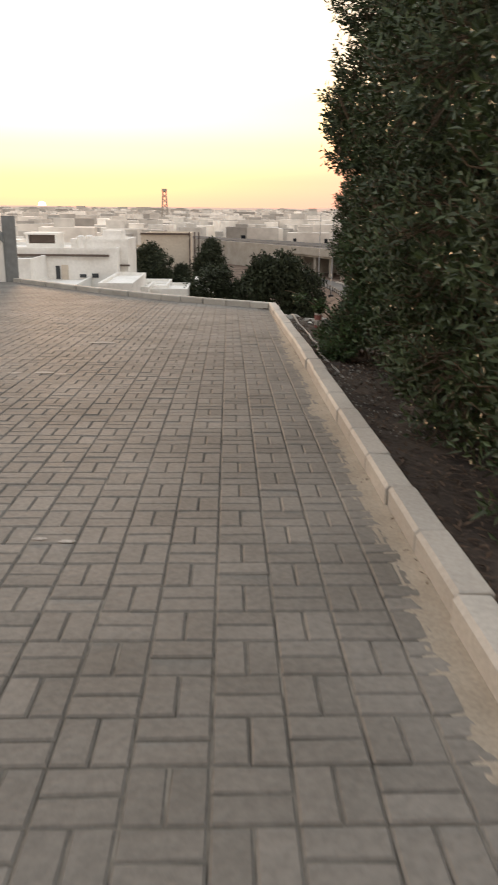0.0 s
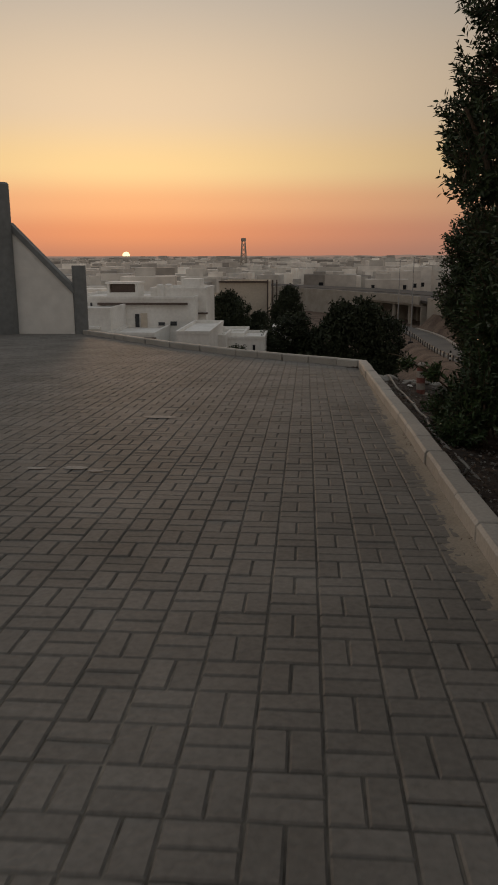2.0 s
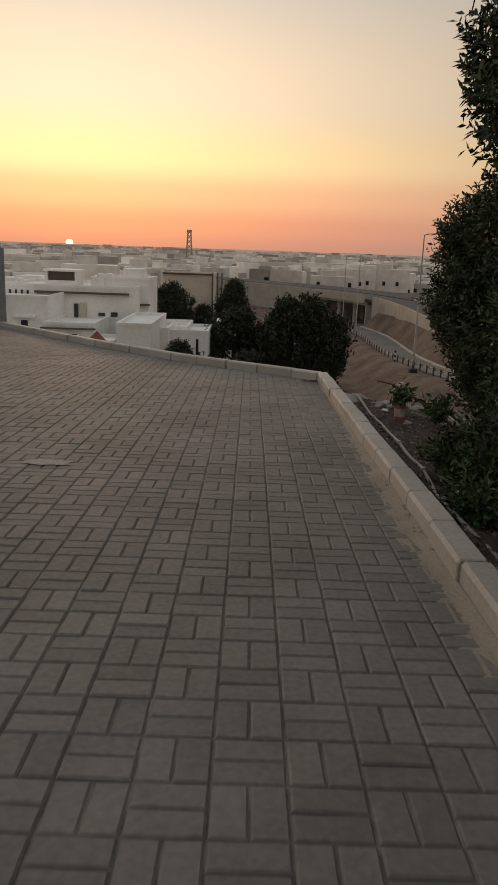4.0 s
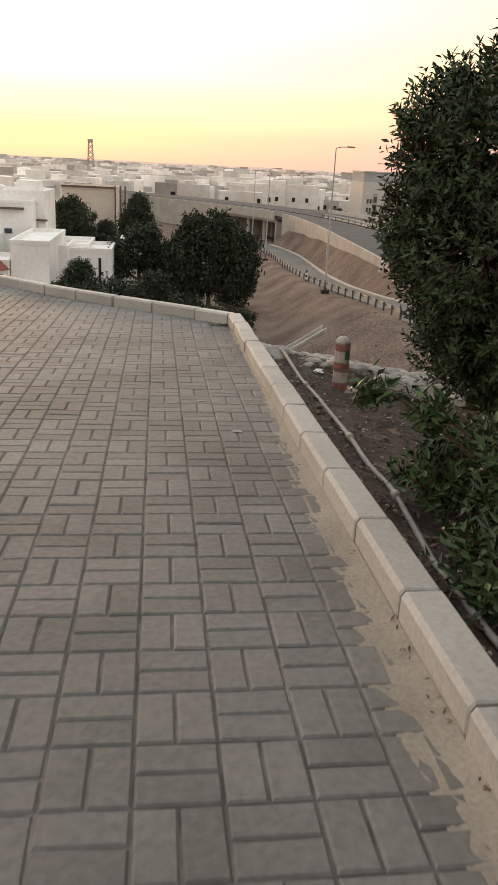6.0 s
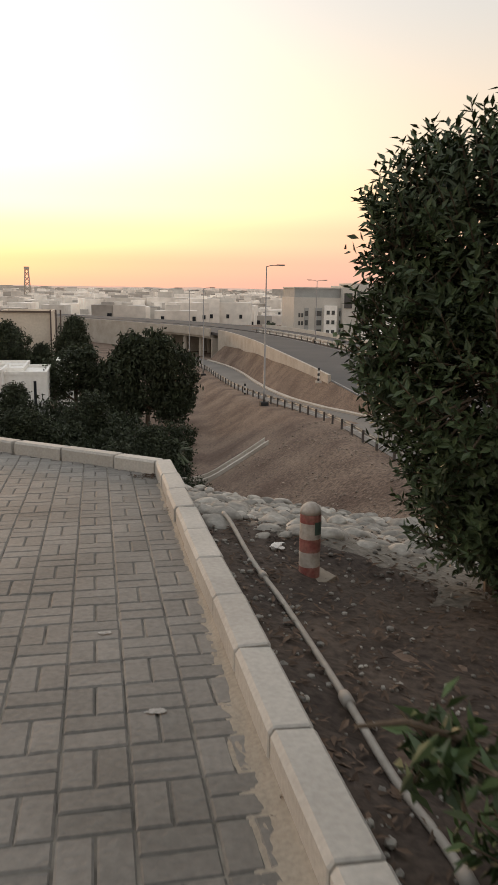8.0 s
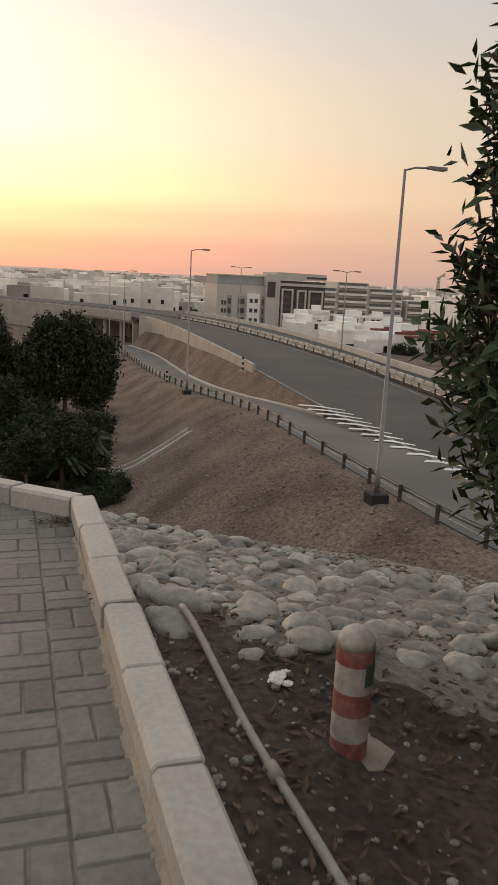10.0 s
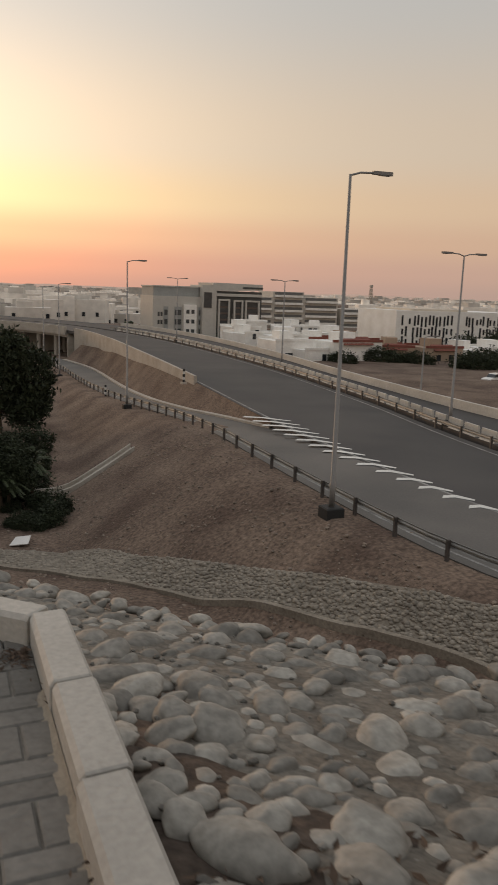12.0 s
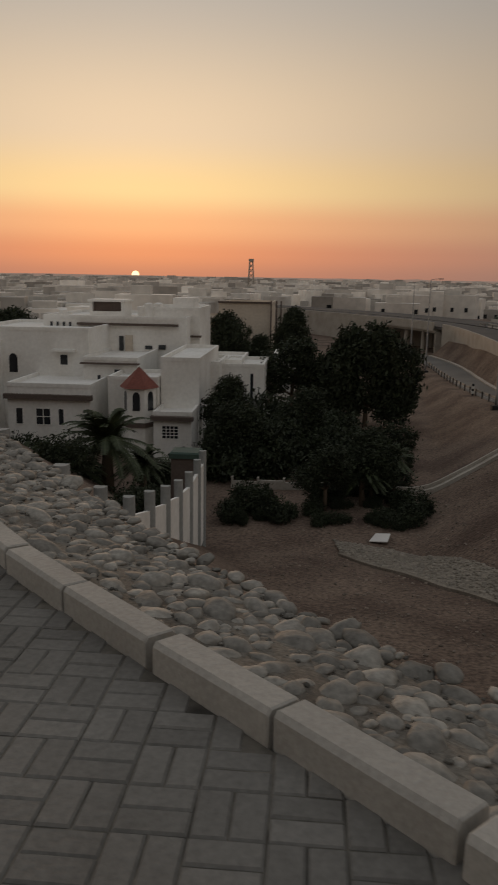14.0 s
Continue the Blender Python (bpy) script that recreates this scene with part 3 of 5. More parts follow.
# loose stones over the embankment and the valley floor
s = Shape()
for k in range(11000):
    x, y = rng.uniform(-3, 20), 14 + 52 * rng.random() ** 1.2
    z = terrain(x, y)
    if z > -3.5 or noise.noise((x * 0.35, y * 0.35, 6)) < rng.uniform(-0.5, 0.25):
        continue
    r = rng.uniform(0.02, 0.07) * rng.choice((0.7, 0.8, 1, 1, 1.9))
    put(s, PEBBLES[rng.randrange(6)], pose(x, y, z + r * 0.2, 0, 0, rng.uniform(0, 360)) @ Matrix.Diagonal((r, r * 0.8, r * 0.6, 1)))
tagged(part("scree", s, M_SCREE), "loose pale stones strewn over brown earth", "stones", kind="stuff")

# ---- cobbled shoulder ----
def bump_z(x, y):
    return 0.02 * noise.noise((x * 2.1, y * 2.1, 0)) + 0.012 * noise.noise((x * 7, y * 7, 4))


ncols, nrows = 150, 26
edge = resample([Vector((7.0, 3.58, 0)), Vector((1.14, 9.78, 0))] + [Vector((x + 0.12, y + 0.12, 0)) for x, y in FAR_KERB[1:-1]], ncols)
shoulder = Shape()
cells = []
for i, p in enumerate(edge):
    d = (edge[min(i + 1, ncols - 1)] - edge[max(i - 1, 0)]).normalized()
    o = Vector((d.y, -d.x, 0))
    inner = -1.7 if p.x > 2.2 else (-1.7 * max(0.0, (p.x - 1.2) / 1.0) if p.x > 1.2 else 0.0)
    for k in range(nrows):
        u = inner + (1.72 - inner) * k / (nrows - 1)
        q = p + o * u
        uu = rim_distance(q.x, q.y)
        z = bed_z(q.x, q.y, min(uu, 1.62)) - (0.45 * max(0, uu - 1.6)) + (0.035 if p.x < 1.25 else min(0.035, -0.06 + 0.1 * (u - inner))) + bump_z(q.x, q.y)
        cells.append((q.x, q.y, z))
shoulder.add(cells, [(i * nrows + k, i * nrows + k + 1, (i + 1) * nrows + k + 1, (i + 1) * nrows + k) for i in range(ncols - 1) for k in range(nrows - 1)])
cobble_bed = tagged(part("cobbled_shoulder", shoulder, M_MORTAR, smooth=True), "rounded river stones set in mortar below the kerb", "cobbles", kind="structure")

# stones, spaced so that they touch but do not pile up
taken, stones = collections.defaultdict(list), []
for k in range(26000):
    i = rng.randrange(ncols - 1)
    p = edge[i].lerp(edge[i + 1], rng.random())
    d = (edge[i + 1] - edge[i]).normalized()
    o = Vector((d.y, -d.x, 0))
    u = rng.uniform(-1.6 if p.x > 1.3 else 0.02, 1.66)
    q = p + o * u
    if q.x < 1.22 and rim_distance(q.x, q.y) < 0.2 or (q.x < 1.52 and q.y < 8.1) or (q.y < 7.75 - 0.35 * max(0, q.x - 2) and rng.random() > 0.03) or q.y < 4:
        continue
    thin = (8.6 - q.y) / 1.2 if q.x > 1.2 else 0
    if rng.random() < thin * 0.8:
        continue
    r = rng.uniform(0.055, 0.125) if k < 9000 else rng.uniform(0.03, 0.07)
    cx, cy = int(q.x // 0.4), int(q.y // 0.4)
    if any((q.x - a) ** 2 + (q.y - b) ** 2 < ((r + c) * 0.86) ** 2 for ax in (-1, 0, 1) for ay in (-1, 0, 1) for a, b, c in taken[cx + ax, cy + ay]):
        continue
    taken[cx, cy].append((q.x, q.y, r))
    uu = rim_distance(q.x, q.y)
    z = bed_z(q.x, q.y, min(uu, 1.62)) + 0.035 + bump_z(q.x, q.y)
    stones.append((math.hypot(q.x - 1.6, q.y - 9.0), q.x, q.y, z, r))
stones.sort()
stone_data = []
for vs, fs in KINDS:
    sh = Shape().add(vs, fs)
    stone_data.append(sh.mesh("cobble", M_COBBLE, True))
s = Shape()
for k, (_, x, y, z, r) in enumerate(stones):
    m = pose(x, y, z + r * rng.uniform(-0.42, 0.02), rng.uniform(-12, 12) - 8, rng.uniform(-12, 12) + 8, rng.uniform(0, 360)) @ Matrix.Diagonal((r * rng.uniform(1.0, 1.35), r * rng.uniform(0.75, 1.0), r * rng.uniform(0.42, 0.62), 1))
    if k < 300:
        ob = part("cobble", stone_data[rng.randrange(8)], M_COBBLE, cobble_bed)
        ob.matrix_world = m
    else:
        put(s, KINDS[rng.randrange(8)], m)
tagged(part("cobbles", s, M_COBBLE, cobble_bed, smooth=True), kind="stuff")

s = Shape()
for k in range(2600):
    i = rng.randrange(ncols - 1)
    p = edge[i].lerp(edge[i + 1], rng.random())
    d = (edge[i + 1] - edge[i]).normalized()
    q = p + Vector((d.y, -d.x, 0)) * rng.uniform(-1.2 if p.x > 1.3 else 0.04, 1.6)
    if q.x < 1.2 and rim_distance(q.x, q.y) < 0.15 or q.x > 6:
        continue
    r = rng.uniform(0.006, 0.024)
    z = bed_z(q.x, q.y, min(rim_distance(q.x, q.y), 1.62)) + 0.035 + bump_z(q.x, q.y)
    put(s, PEBBLES[rng.randrange(6)], pose(q.x, q.y, z + r * 0.3, 0, 0, rng.uniform(0, 360)) @ Matrix.Diagonal((r, r * 0.8, r * 0.6, 1)))
tagged(part("gravel", s, M_COBBLE, cobble_bed), kind="stuff")

# ---- planting bed ----
nx, ny = 60, 150
bed = Shape()
pts = []
for j in range(ny):
    for i in range(nx):
        x = 1.17 + (i / (nx - 1)) ** 1.3 * 5.5
        y = -9 + (18.3 - 0.85 * (x - 1.17)) * j / (ny - 1)
        pts.append((x, y, bed_z(x, y, rim_distance(x, y)) + 0.02 + 0.03 * noise.noise((x * 3, y * 3, 1)) + 0.015 * noise.noise((x * 11, y * 11, 1))))
bed.add(pts, [(j * nx + i, j * nx + i + 1, (j + 1) * nx + i + 1, (j + 1) * nx + i) for j in range(ny - 1) for i in range(nx - 1)])
tagged(part("planting_bed", bed, M_SOIL, smooth=True), "dark bare soil of the planting bed behind the kerb", "soil", kind="structure")


def bed_at(x, y):
    return bed_z(x, y, rim_distance(x, y)) + 0.02


s, lf = Shape(), Shape()
for k in range(2400):
    x, y = 1.2 + rng.random() ** 1.5 * 3.0, rng.uniform(0, 8.3)
    r = rng.uniform(0.004, 0.013) * rng.choice((1, 1, 1, 1.8))
    put(s, PEBBLES[rng.randrange(6)], pose(x, y, bed_at(x, y) + r * 0.4, 0, 0, rng.uniform(0, 360)) @ Matrix.Diagonal((r, r * 0.8, r * 0.7, 1)))
tagged(part("gravel_specks", s, M_COBBLE), "small pale pebbles scattered on dark soil", "pebbles", kind="stuff")


def litter_leaf(shape, x, y, z, size):
    m = pose(x, y, z, rng.uniform(-25, 25), rng.uniform(-25, 25), rng.uniform(0, 360)) @ Matrix.Diagonal((size, size, size, 1))
    shape.add([m @ Vector(p) for p in ((-0.5, 0, 0), (-0.1, -0.16, 0.06), (0.5, 0, 0.02), (-0.1, 0.16, 0.06))], [(0, 1, 2), (0, 2, 3)])


for k in range(7000):
    x, y = 1.2 + rng.random() ** 1.2 * 2.6, rng.uniform(-3, 8.4)
    litter_leaf(lf, x, y, bed_at(x, y) + 0.015, rng.uniform(0.03, 0.075))
for k in range(70):
    y = rng.choice((-2.4, -1.9, -1.2, 0.6, 2.9, 3.1, 3.4, 3.9, 5.1, 8.3, 9.2)) + rng.gauss(0, 0.12)
    litter_leaf(lf, KERB_X - abs(rng.gauss(0.02, 0.025)), y, paving_z(y) + 0.022, rng.uniform(0.012, 0.034))
for k in range(150):
    litter_leaf(lf, KERB_X - 0.015 - abs(rng.gauss(0, 0.08)), 9.66 - abs(rng.gauss(0, 0.07)), paving_z(9.6) + 0.012, rng.uniform(0.015, 0.045))
tagged(part("leaf_litter", lf, M_DEADLEAF), "dry brown fallen leaves on soil and along the kerb", "leaf litter", kind="stuff")

# blown sand along the foot of the kerb
s = Shape()
vs = []
m_, n_ = 640, 11
for k in range(m_):
    y = -8 + 17.3 * k / (m_ - 1)
    w = 0.14 + 0.05 * noise.noise((y * 1.1, 0, 0)) + 0.04 * noise.noise((y * 7, 3, 0))
    w *= max(0.25, min(1.0, (7.5 - y) / 3))
    for i in range(n_):
        f = i / (n_ - 1)
        h = 0.02 * (1 - f) ** 3 - 0.0022 * f + 0.0045 * noise.noise((y * 17, f * w * 26, 2)) * f ** 0.5 + 0.003 * noise.noise((y * 48, f * w * 60, 7))
        vs.append((KERB_X + 0.004 - f * w, y, paving_z(y) + (h if i < n_ - 1 else -0.004)))
s.add(vs, [(k * n_ + i, (k + 1) * n_ + i, (k + 1) * n_ + i + 1, k * n_ + i + 1) for k in range(m_ - 1) for i in range(n_ - 1)])
tagged(part("sand_drift", s, M_SAND, smooth=True), "tan sand drifted against the foot of the kerb", "sand", kind="structure")

# irrigation pipe behind the kerb
PIPE = [(1.355, 8.14, 0.05), (1.375, 7.95, 0.03), (1.39, 7.3, 0.0), (1.41, 6.75, 0.0), (1.41, 6.16, 0.0), (1.39, 5.65, 0.02), (1.39, 5.2, 0.0), (1.41, 4.85, 0.0), (1.37, 4.4, 0.0), (1.33, 3.95, 0.0), (1.36, 3.3, -0.01), (1.4, 2.6, -0.02), (1.38, 1.6, -0.03)]
pipe = thing("irrigation_pipe", "grey plastic irrigation pipe lying on the soil behind the kerb", "pipe")
line = [Vector((x, y, bed_at(x, y) + 0.014 + up)) for x, y, up in PIPE]
line = spline(line, 5)
part("tube", Shape().tube(line, 0.0145, 10), M_HOSE, pipe, smooth=True)
for k in (12, 25, 36):
    if k < len(line) - 1:
        d = (line[k + 1] - line[k]).normalized() * 0.035
        part("coupling", Shape().tube([line[k] - d, line[k] + d], 0.023, 10), M_HOSE, pipe, smooth=True)

# striped bollard
bx, by, bz = 1.69, 7.21, -0.26
bollard = thing("bollard", "red and white striped concrete bollard with a domed top", "bollard", at=(bx, by, bz), rz=10)
bands = [(0.0, 0.075, M_RED, "red_band"), (0.075, 0.16, M_BWHITE, "white_band"), (0.16, 0.235, M_RED, "red_band"), (0.235, 0.325, M_BWHITE, "white_band"), (0.325, 0.375, M_RED, "red_band")]
for z0, z1, mt, nm in bands:
    part(nm, Shape().tube([(0, 0, z0), (0, 0, z1)], 0.059, 24), mt, bollard, smooth=False)
part("cap", Shape().tube([(0, 0, 0.375), (0, 0, 0.4), (0, 0, 0.42), (0, 0, 0.433), (0, 0, 0.438)], [0.059, 0.056, 0.045, 0.026, 0.006], 24), M_BWHITE, bollard, smooth=True)
plate = Shape()
vs = []
for k in range(5):
    a = radians(-92 + k * 18)
    vs += [(0.0605 * math.cos(a), 0.0605 * math.sin(a), 0.262), (0.0605 * math.cos(a), 0.0605 * math.sin(a), 0.335)]
plate.add(vs, [(2 * k, 2 * k + 2, 2 * k + 3, 2 * k + 1) for k in range(4)])
part("panel", plate, M_GREEN, bollard, "small faded green panel")
part("base_slab", Shape().prism([(-0.08, -0.08), (0.05, -0.12), (0.14, -0.06), (0.12, 0.09), (-0.09, 0.09)], -0.08, 0.012), M_PITCH, bollard, "broken concrete base")

# crumpled paper
s = Shape()
bm_ = KINDS[3]
for k, (dx, dy, r) in enumerate(((0, 0, 0.03), (0.035, 0.02, 0.022), (-0.02, -0.035, 0.028), (0.02, -0.05, 0.02))):
    z = bed_at(1.6 + dx, 7.63 + dy)
    s.add([(1.6 + dx + p[0] * r * (1 + 0.5 * noise.noise(Vector(p) * 4)), 7.63 + dy + p[1] * r, z + 0.01 + max(0, p[2]) * r * 0.5 * (1 + noise.noise(Vector(p) * 6))) for p in bm_[0]], bm_[1])
tagged(part("crumpled_paper", s, M_RAG), "crumpled white paper lying on the soil", "litter")
s = Shape()
s.add([(x, y, terrain(x, y) + h) for x, y, h in ((4.2, 54.4, 0.12), (5.3, 54.0, 0.3), (5.6, 55.3, 0.36), (4.7, 55.6, 0.22))], [(0, 1, 2, 3)])
board = tagged(part("discarded_sheet", s, M_RAG), "pale discarded sheet lying at the foot of the embankment", "sheet")
board.modifiers.new("thick", "SOLIDIFY").thickness = 0.05

# ---- plants ----
def leaf_blade(shape, p, d, up, long, wide):
    """A pointed leaf folded along its midrib."""
    side = d.cross(up).normalized() * wide
    mid, tip = p + d * long * 0.45 - up * 0.006, p + d * long - up * long * 0.12
    shape.add([p, mid + side + up * 0.008, tip, mid - side + up * 0.008, mid], [(0, 4, 1), (4, 2, 1), (0, 3, 4), (4, 3, 2)])


def shrub(label, at, lobes, twigs, seed, leaf=0.075, trunk=0.05, stems=5, green=None, lift=0.0):
    """A dense bush: stems from one root, twigs ending in rosettes of pointed leaves. lobes: (x, y, z, rx, ry, rz) from the root."""
    lobes = [(a, b, c + lift, *size) for a, b, c, *size in lobes]
    r = random.Random(seed)
    t = thing("shrub", label, "shrub", group="shrubs behind the kerb", at=at)
    wood, blades = Shape(), Shape()
    for k in range(stems):
        lobe = lobes[k % len(lobes)]
        a = Vector((r.uniform(-0.12, 0.12), r.uniform(-0.12, 0.12), -0.1))
        c = Vector(lobe[:3])
        mid = a.lerp(c, 0.5) + Vector((r.uniform(-0.12, 0.12), r.uniform(-0.12, 0.12), 0.1))
        wood.tube(spline([a, mid, c, c + Vector((r.uniform(-0.2, 0.2), r.uniform(-0.2, 0.2), lobe[5] * 0.7))], 3), [trunk * (1 - 0.085 * i) for i in range(10)], 7)
    for k in range(twigs):
        lobe = lobes[r.choices(range(len(lobes)), [l[3] * l[4] + l[3] * l[5] for l in lobes])[0]]
        n = Vector((r.gauss(0, 1), r.gauss(0, 1), r.gauss(0, 1))).normalized()
        c = Vector(lobe[:3])
        depth = r.uniform(0.55, 1.0) ** 0.6
        lump = 1 + 0.26 * noise.noise(Vector((n * 2.2 + Vector((seed, lobe[0], lobe[2])))))
        tip = c + Vector((n.x * lobe[3], n.y * lobe[4], n.z * lobe[5])) * depth * lump
        if tip.z < 0.02:
            continue
        d = (n + Vector((0, 0, 0.65))).normalized()
        root = tip - d * r.uniform(0.12, 0.22)
        if k % 3 == 0:
            wood.tube([c.lerp(tip, 0.55), root, tip], [0.007, 0.005, 0.003], 4, False)
        m = r.randint(6, 9)
        a0 = r.uniform(0, 6)
        for j in range(m):
            f = j / m
            p = root.lerp(tip, f)
            ang = a0 + j * 2.4
            ref = d.cross(Vector((0.3, 0.2, 1))).normalized()
            out = (Matrix.Rotation(ang, 3, d) @ ref)
            way = (out * r.uniform(0.5, 1.0) + d * r.uniform(0.3, 1.1)).normalized()
            leaf_blade(blades, p, way, (d - way * d.dot(way)).normalized(), leaf * r.uniform(0.7, 1.35), leaf * r.uniform(0.17, 0.26))
    part("branchwork", wood, M_BARK, t)
    part("foliage", blades, green or M_LEAF, t)
    return t


LOW = bed_at(2.4, 4.0) - 0.03
shrub("tall dense dark green shrub with pointed leaves beside the bollard", (2.84, 6.95, bed_at(2.84, 6.95)),
      [(-0.12, -0.05, 1.0, 0.85, 0.68, 0.95), (-0.18, 0.08, 1.75, 0.75, 0.66, 0.8), (-0.6, 0.1, 1.86, 0.43, 0.4, 0.5), (-0.62, 0.14, 1.25, 0.44, 0.38, 0.5), (0.45, 0.1, 2.25, 0.75, 0.75, 0.78), (0.6, 0, 1.0, 0.8, 0.7, 1.0), (0.05, -0.1, 0.45, 0.85, 0.62, 0.5)], 7200, 3, leaf=0.062, lift=0.15)
shrub("low leafy green shrub with a branch reaching over the kerb", (1.95, 4.5, bed_at(1.95, 4.5)),
      [(0.05, -0.15, 0.65, 0.38, 0.42, 0.4), (-0.83, -0.12, 0.66, 0.09, 0.12, 0.09), (-0.58, -0.12, 0.56, 0.12, 0.14, 0.1), (0.25, -0.5, 0.95, 0.42, 0.5, 0.5), (-0.3, 0.1, 0.2, 0.32, 0.34, 0.2), (-0.02, 0.3, 0.2, 0.36, 0.3, 0.24), (-0.2, -0.6, 0.4, 0.36, 0.5, 0.4), (0.3, 0.2, 0.45, 0.4, 0.42, 0.42), (-0.1, -0.35, 1.2, 0.34, 0.4, 0.4), (-0.42, -0.75, 0.16, 0.28, 0.45, 0.2)], 2600, 9, leaf=0.058, trunk=0.014, stems=10, green=M_LEAF_LIGHT, lift=0.11)
TALL = "tall dense dark green shrub of the hedge behind the kerb"
HEDGE = [(0, 0, 0.8, 0.9, 0.95, 0.9), (-0.2, 0.1, 1.7, 0.9, 0.9, 0.9), (-0.25, -0.1, 2.7, 0.9, 0.9, 0.9), (0.5, 0, 1.6, 0.9, 0.95, 1.3), (-0.15, 0.1, 3.6, 0.85, 0.85, 0.8)]
shrub(TALL, (2.4, 3.9, LOW), [(-0.38, 1.0, 1.95, 0.42, 0.42, 0.52), (-0.75, 0.1, 2.45, 0.42, 0.42, 0.55), (-0.7, 0.7, 2.75, 0.4, 0.4, 0.5), (-0.25, 0.45, 2.95, 0.85, 0.85, 0.9), (0.1, 0, 3.7, 0.95, 0.95, 0.95), (0.3, -0.2, 1.7, 0.75, 0.85, 0.95), (0.45, -0.3, 0.8, 0.75, 0.8, 0.85), (-0.45, 0.2, 3.9, 0.7, 0.7, 0.7)], 4600, 21, leaf=0.068, lift=0.15)
shrub(TALL, (2.36, 2.0, LOW), HEDGE, 4000, 22, leaf=0.068)
shrub(TALL, (2.24, 0.2, LOW), HEDGE, 4000, 23, leaf=0.068)
shrub(TALL, (2.24, -1.7, LOW + 0.1), HEDGE, 3400, 24, leaf=0.068)


def tree_parts(seed, crown, trunk_high, clumps, leaf, spread=0.32):
    """Meshes of a far tree: tapered trunk with limbs, crown of many small leaf tufts with gaps. crown: lobes as for shrubs."""
    r = random.Random(seed)
    wood, fol = Shape(), Shape()
    wood.tube([(0, 0, -0.6), (0.05, 0, trunk_high * 0.5), (0, 0.05, trunk_high)], [0.3, 0.22, 0.16], 8)
    for l in crown:
        wood.tube([(0, 0, trunk_high * 0.7), Vector(l[:3]) * 0.6 + Vector((0, 0, trunk_high * 0.25)), l[:3]], [0.14, 0.09, 0.04], 6)
    for k in range(clumps):
        l = crown[k % len(crown)]
        n = Vector((r.gauss(0, 1), r.gauss(0, 1), r.gauss(0, 1))).normalized()
        d = r.uniform(0.35, 1) ** 0.45 * (1 + spread * noise.noise(n * 2.6 + Vector((seed, k % len(crown), 0))))
        c = Vector(l[:3]) + Vector((n.x * l[3], n.y * l[4], n.z * l[5])) * d
        for j in range(7):
            q = c + Vector((r.gauss(0, 1), r.gauss(0, 1), r.gauss(0, 0.8))) * leaf * 1.1
            a, b = Vector((r.gauss(0, 1), r.gauss(0, 1), r.gauss(0, 1))).normalized() * leaf, Vector((r.gauss(0, 1), r.gauss(0, 1), r.gauss(0, 1))).normalized() * leaf * 0.6
            fol.add([q - a, q + b * 0.6, q + a, q - b], [(0, 1, 2), (0, 2, 3)])
    return wood.mesh("trunk", M_BARK, True), fol.mesh("crown", M_LEAF_FAR)


def tree(meshes, label, x, y, size, rz=0.0, z=None, group="trees in the valley", name="tree"):
    t = thing(name, label, "tree", group=group, at=(x, y, terrain(x, y) if z is None else z), rz=rz)
    part("trunk", meshes[0], M_BARK, t)
    part("crown", meshes[1], M_LEAF_FAR, t)
    t.scale = size
    return t


ROUND = tree_parts(31, [(0, 0, 5.5, 3.2, 3.2, 3.2), (1.9, 0.4, 4.6, 2.4, 2.2, 2.4), (-1.9, -0.3, 4.7, 2.4, 2.2, 2.5), (0.3, -1.6, 4.0, 2.4, 2.0, 2.3), (0.8, 0.5, 7.3, 2.0, 2.0, 1.9)], 3.2, 2600, 0.22)
WIDE = tree_parts(32, [(0, 0, 4.6, 3.6, 3.0, 2.8), (3.0, 0.4, 4.4, 2.6, 2.2, 2.5), (-3.0, -0.3, 4.2, 2.6, 2.2, 2.3), (1.0, -1.4, 6.4, 2.0, 2.0, 2.0), (-1.6, 0, 6.3, 1.8, 1.8, 1.8), (2.6, 0.0, 2.4, 2.2, 2, 1.8), (-2.6, 0.0, 2.2, 2.2, 2, 1.7)], 2.6, 3800, 0.24)
AIRY = tree_parts(33, [(0, 0, 6.0, 2.6, 2.4, 2.2), (1.9, 0, 4.9, 1.9, 1.8, 1.7), (-2.0, 0.3, 4.6, 1.9, 1.8, 1.7), (0.2, -1.0, 7.5, 1.6, 1.6, 1.5)], 4.2, 1200, 0.2, 0.5)
BUSH = tree_parts(34, [(0, 0, 0.9, 1.7, 1.5, 1.1), (1.1, 0.2, 0.7, 1.2, 1.1, 0.9), (-1.1, -0.2, 0.7, 1.2, 1.1, 0.9)], 0.5, 500, 0.14, 0.45)
DARK = "dark broad-crowned tree in the garden below the hill"
tree(WIDE, "large dark bushy tree at the foot of the embankment", 6.3, 93, (1.1, 1.0, 1.38), 0, -15.2)
tree(AIRY, "loose-crowned green tree with bare lower trunk", -1.9, 95, (1.3, 1.3, 1.1), 20, -15.2)
tree(ROUND, "round dark tree behind the garden", -2.9, 126, (0.85, 0.85, 1.3), 40, -15.2)
tree(ROUND, DARK, -10.8, 111, (0.95, 0.95, 1.28), 100, -15.2)
tree(ROUND, DARK, -7.2, 113, (0.62, 0.62, 0.95), 10, -15.2)
tree(ROUND, DARK, -38, 104, (1.2, 1.2, 1.3), 70, -15.2)
tree(ROUND, DARK, -44, 112, (1.1, 1.1, 1.35), 170, -15.2)
tree(AIRY, "loose-crowned tree by the villa wall", -7.4, 78, (0.75, 0.75, 0.8), 150, -15.0)
tree(AIRY, "small loose garden tree with a short trunk", 1.5, 60.6, (0.62, 0.62, 0.55), 30, -15.0)
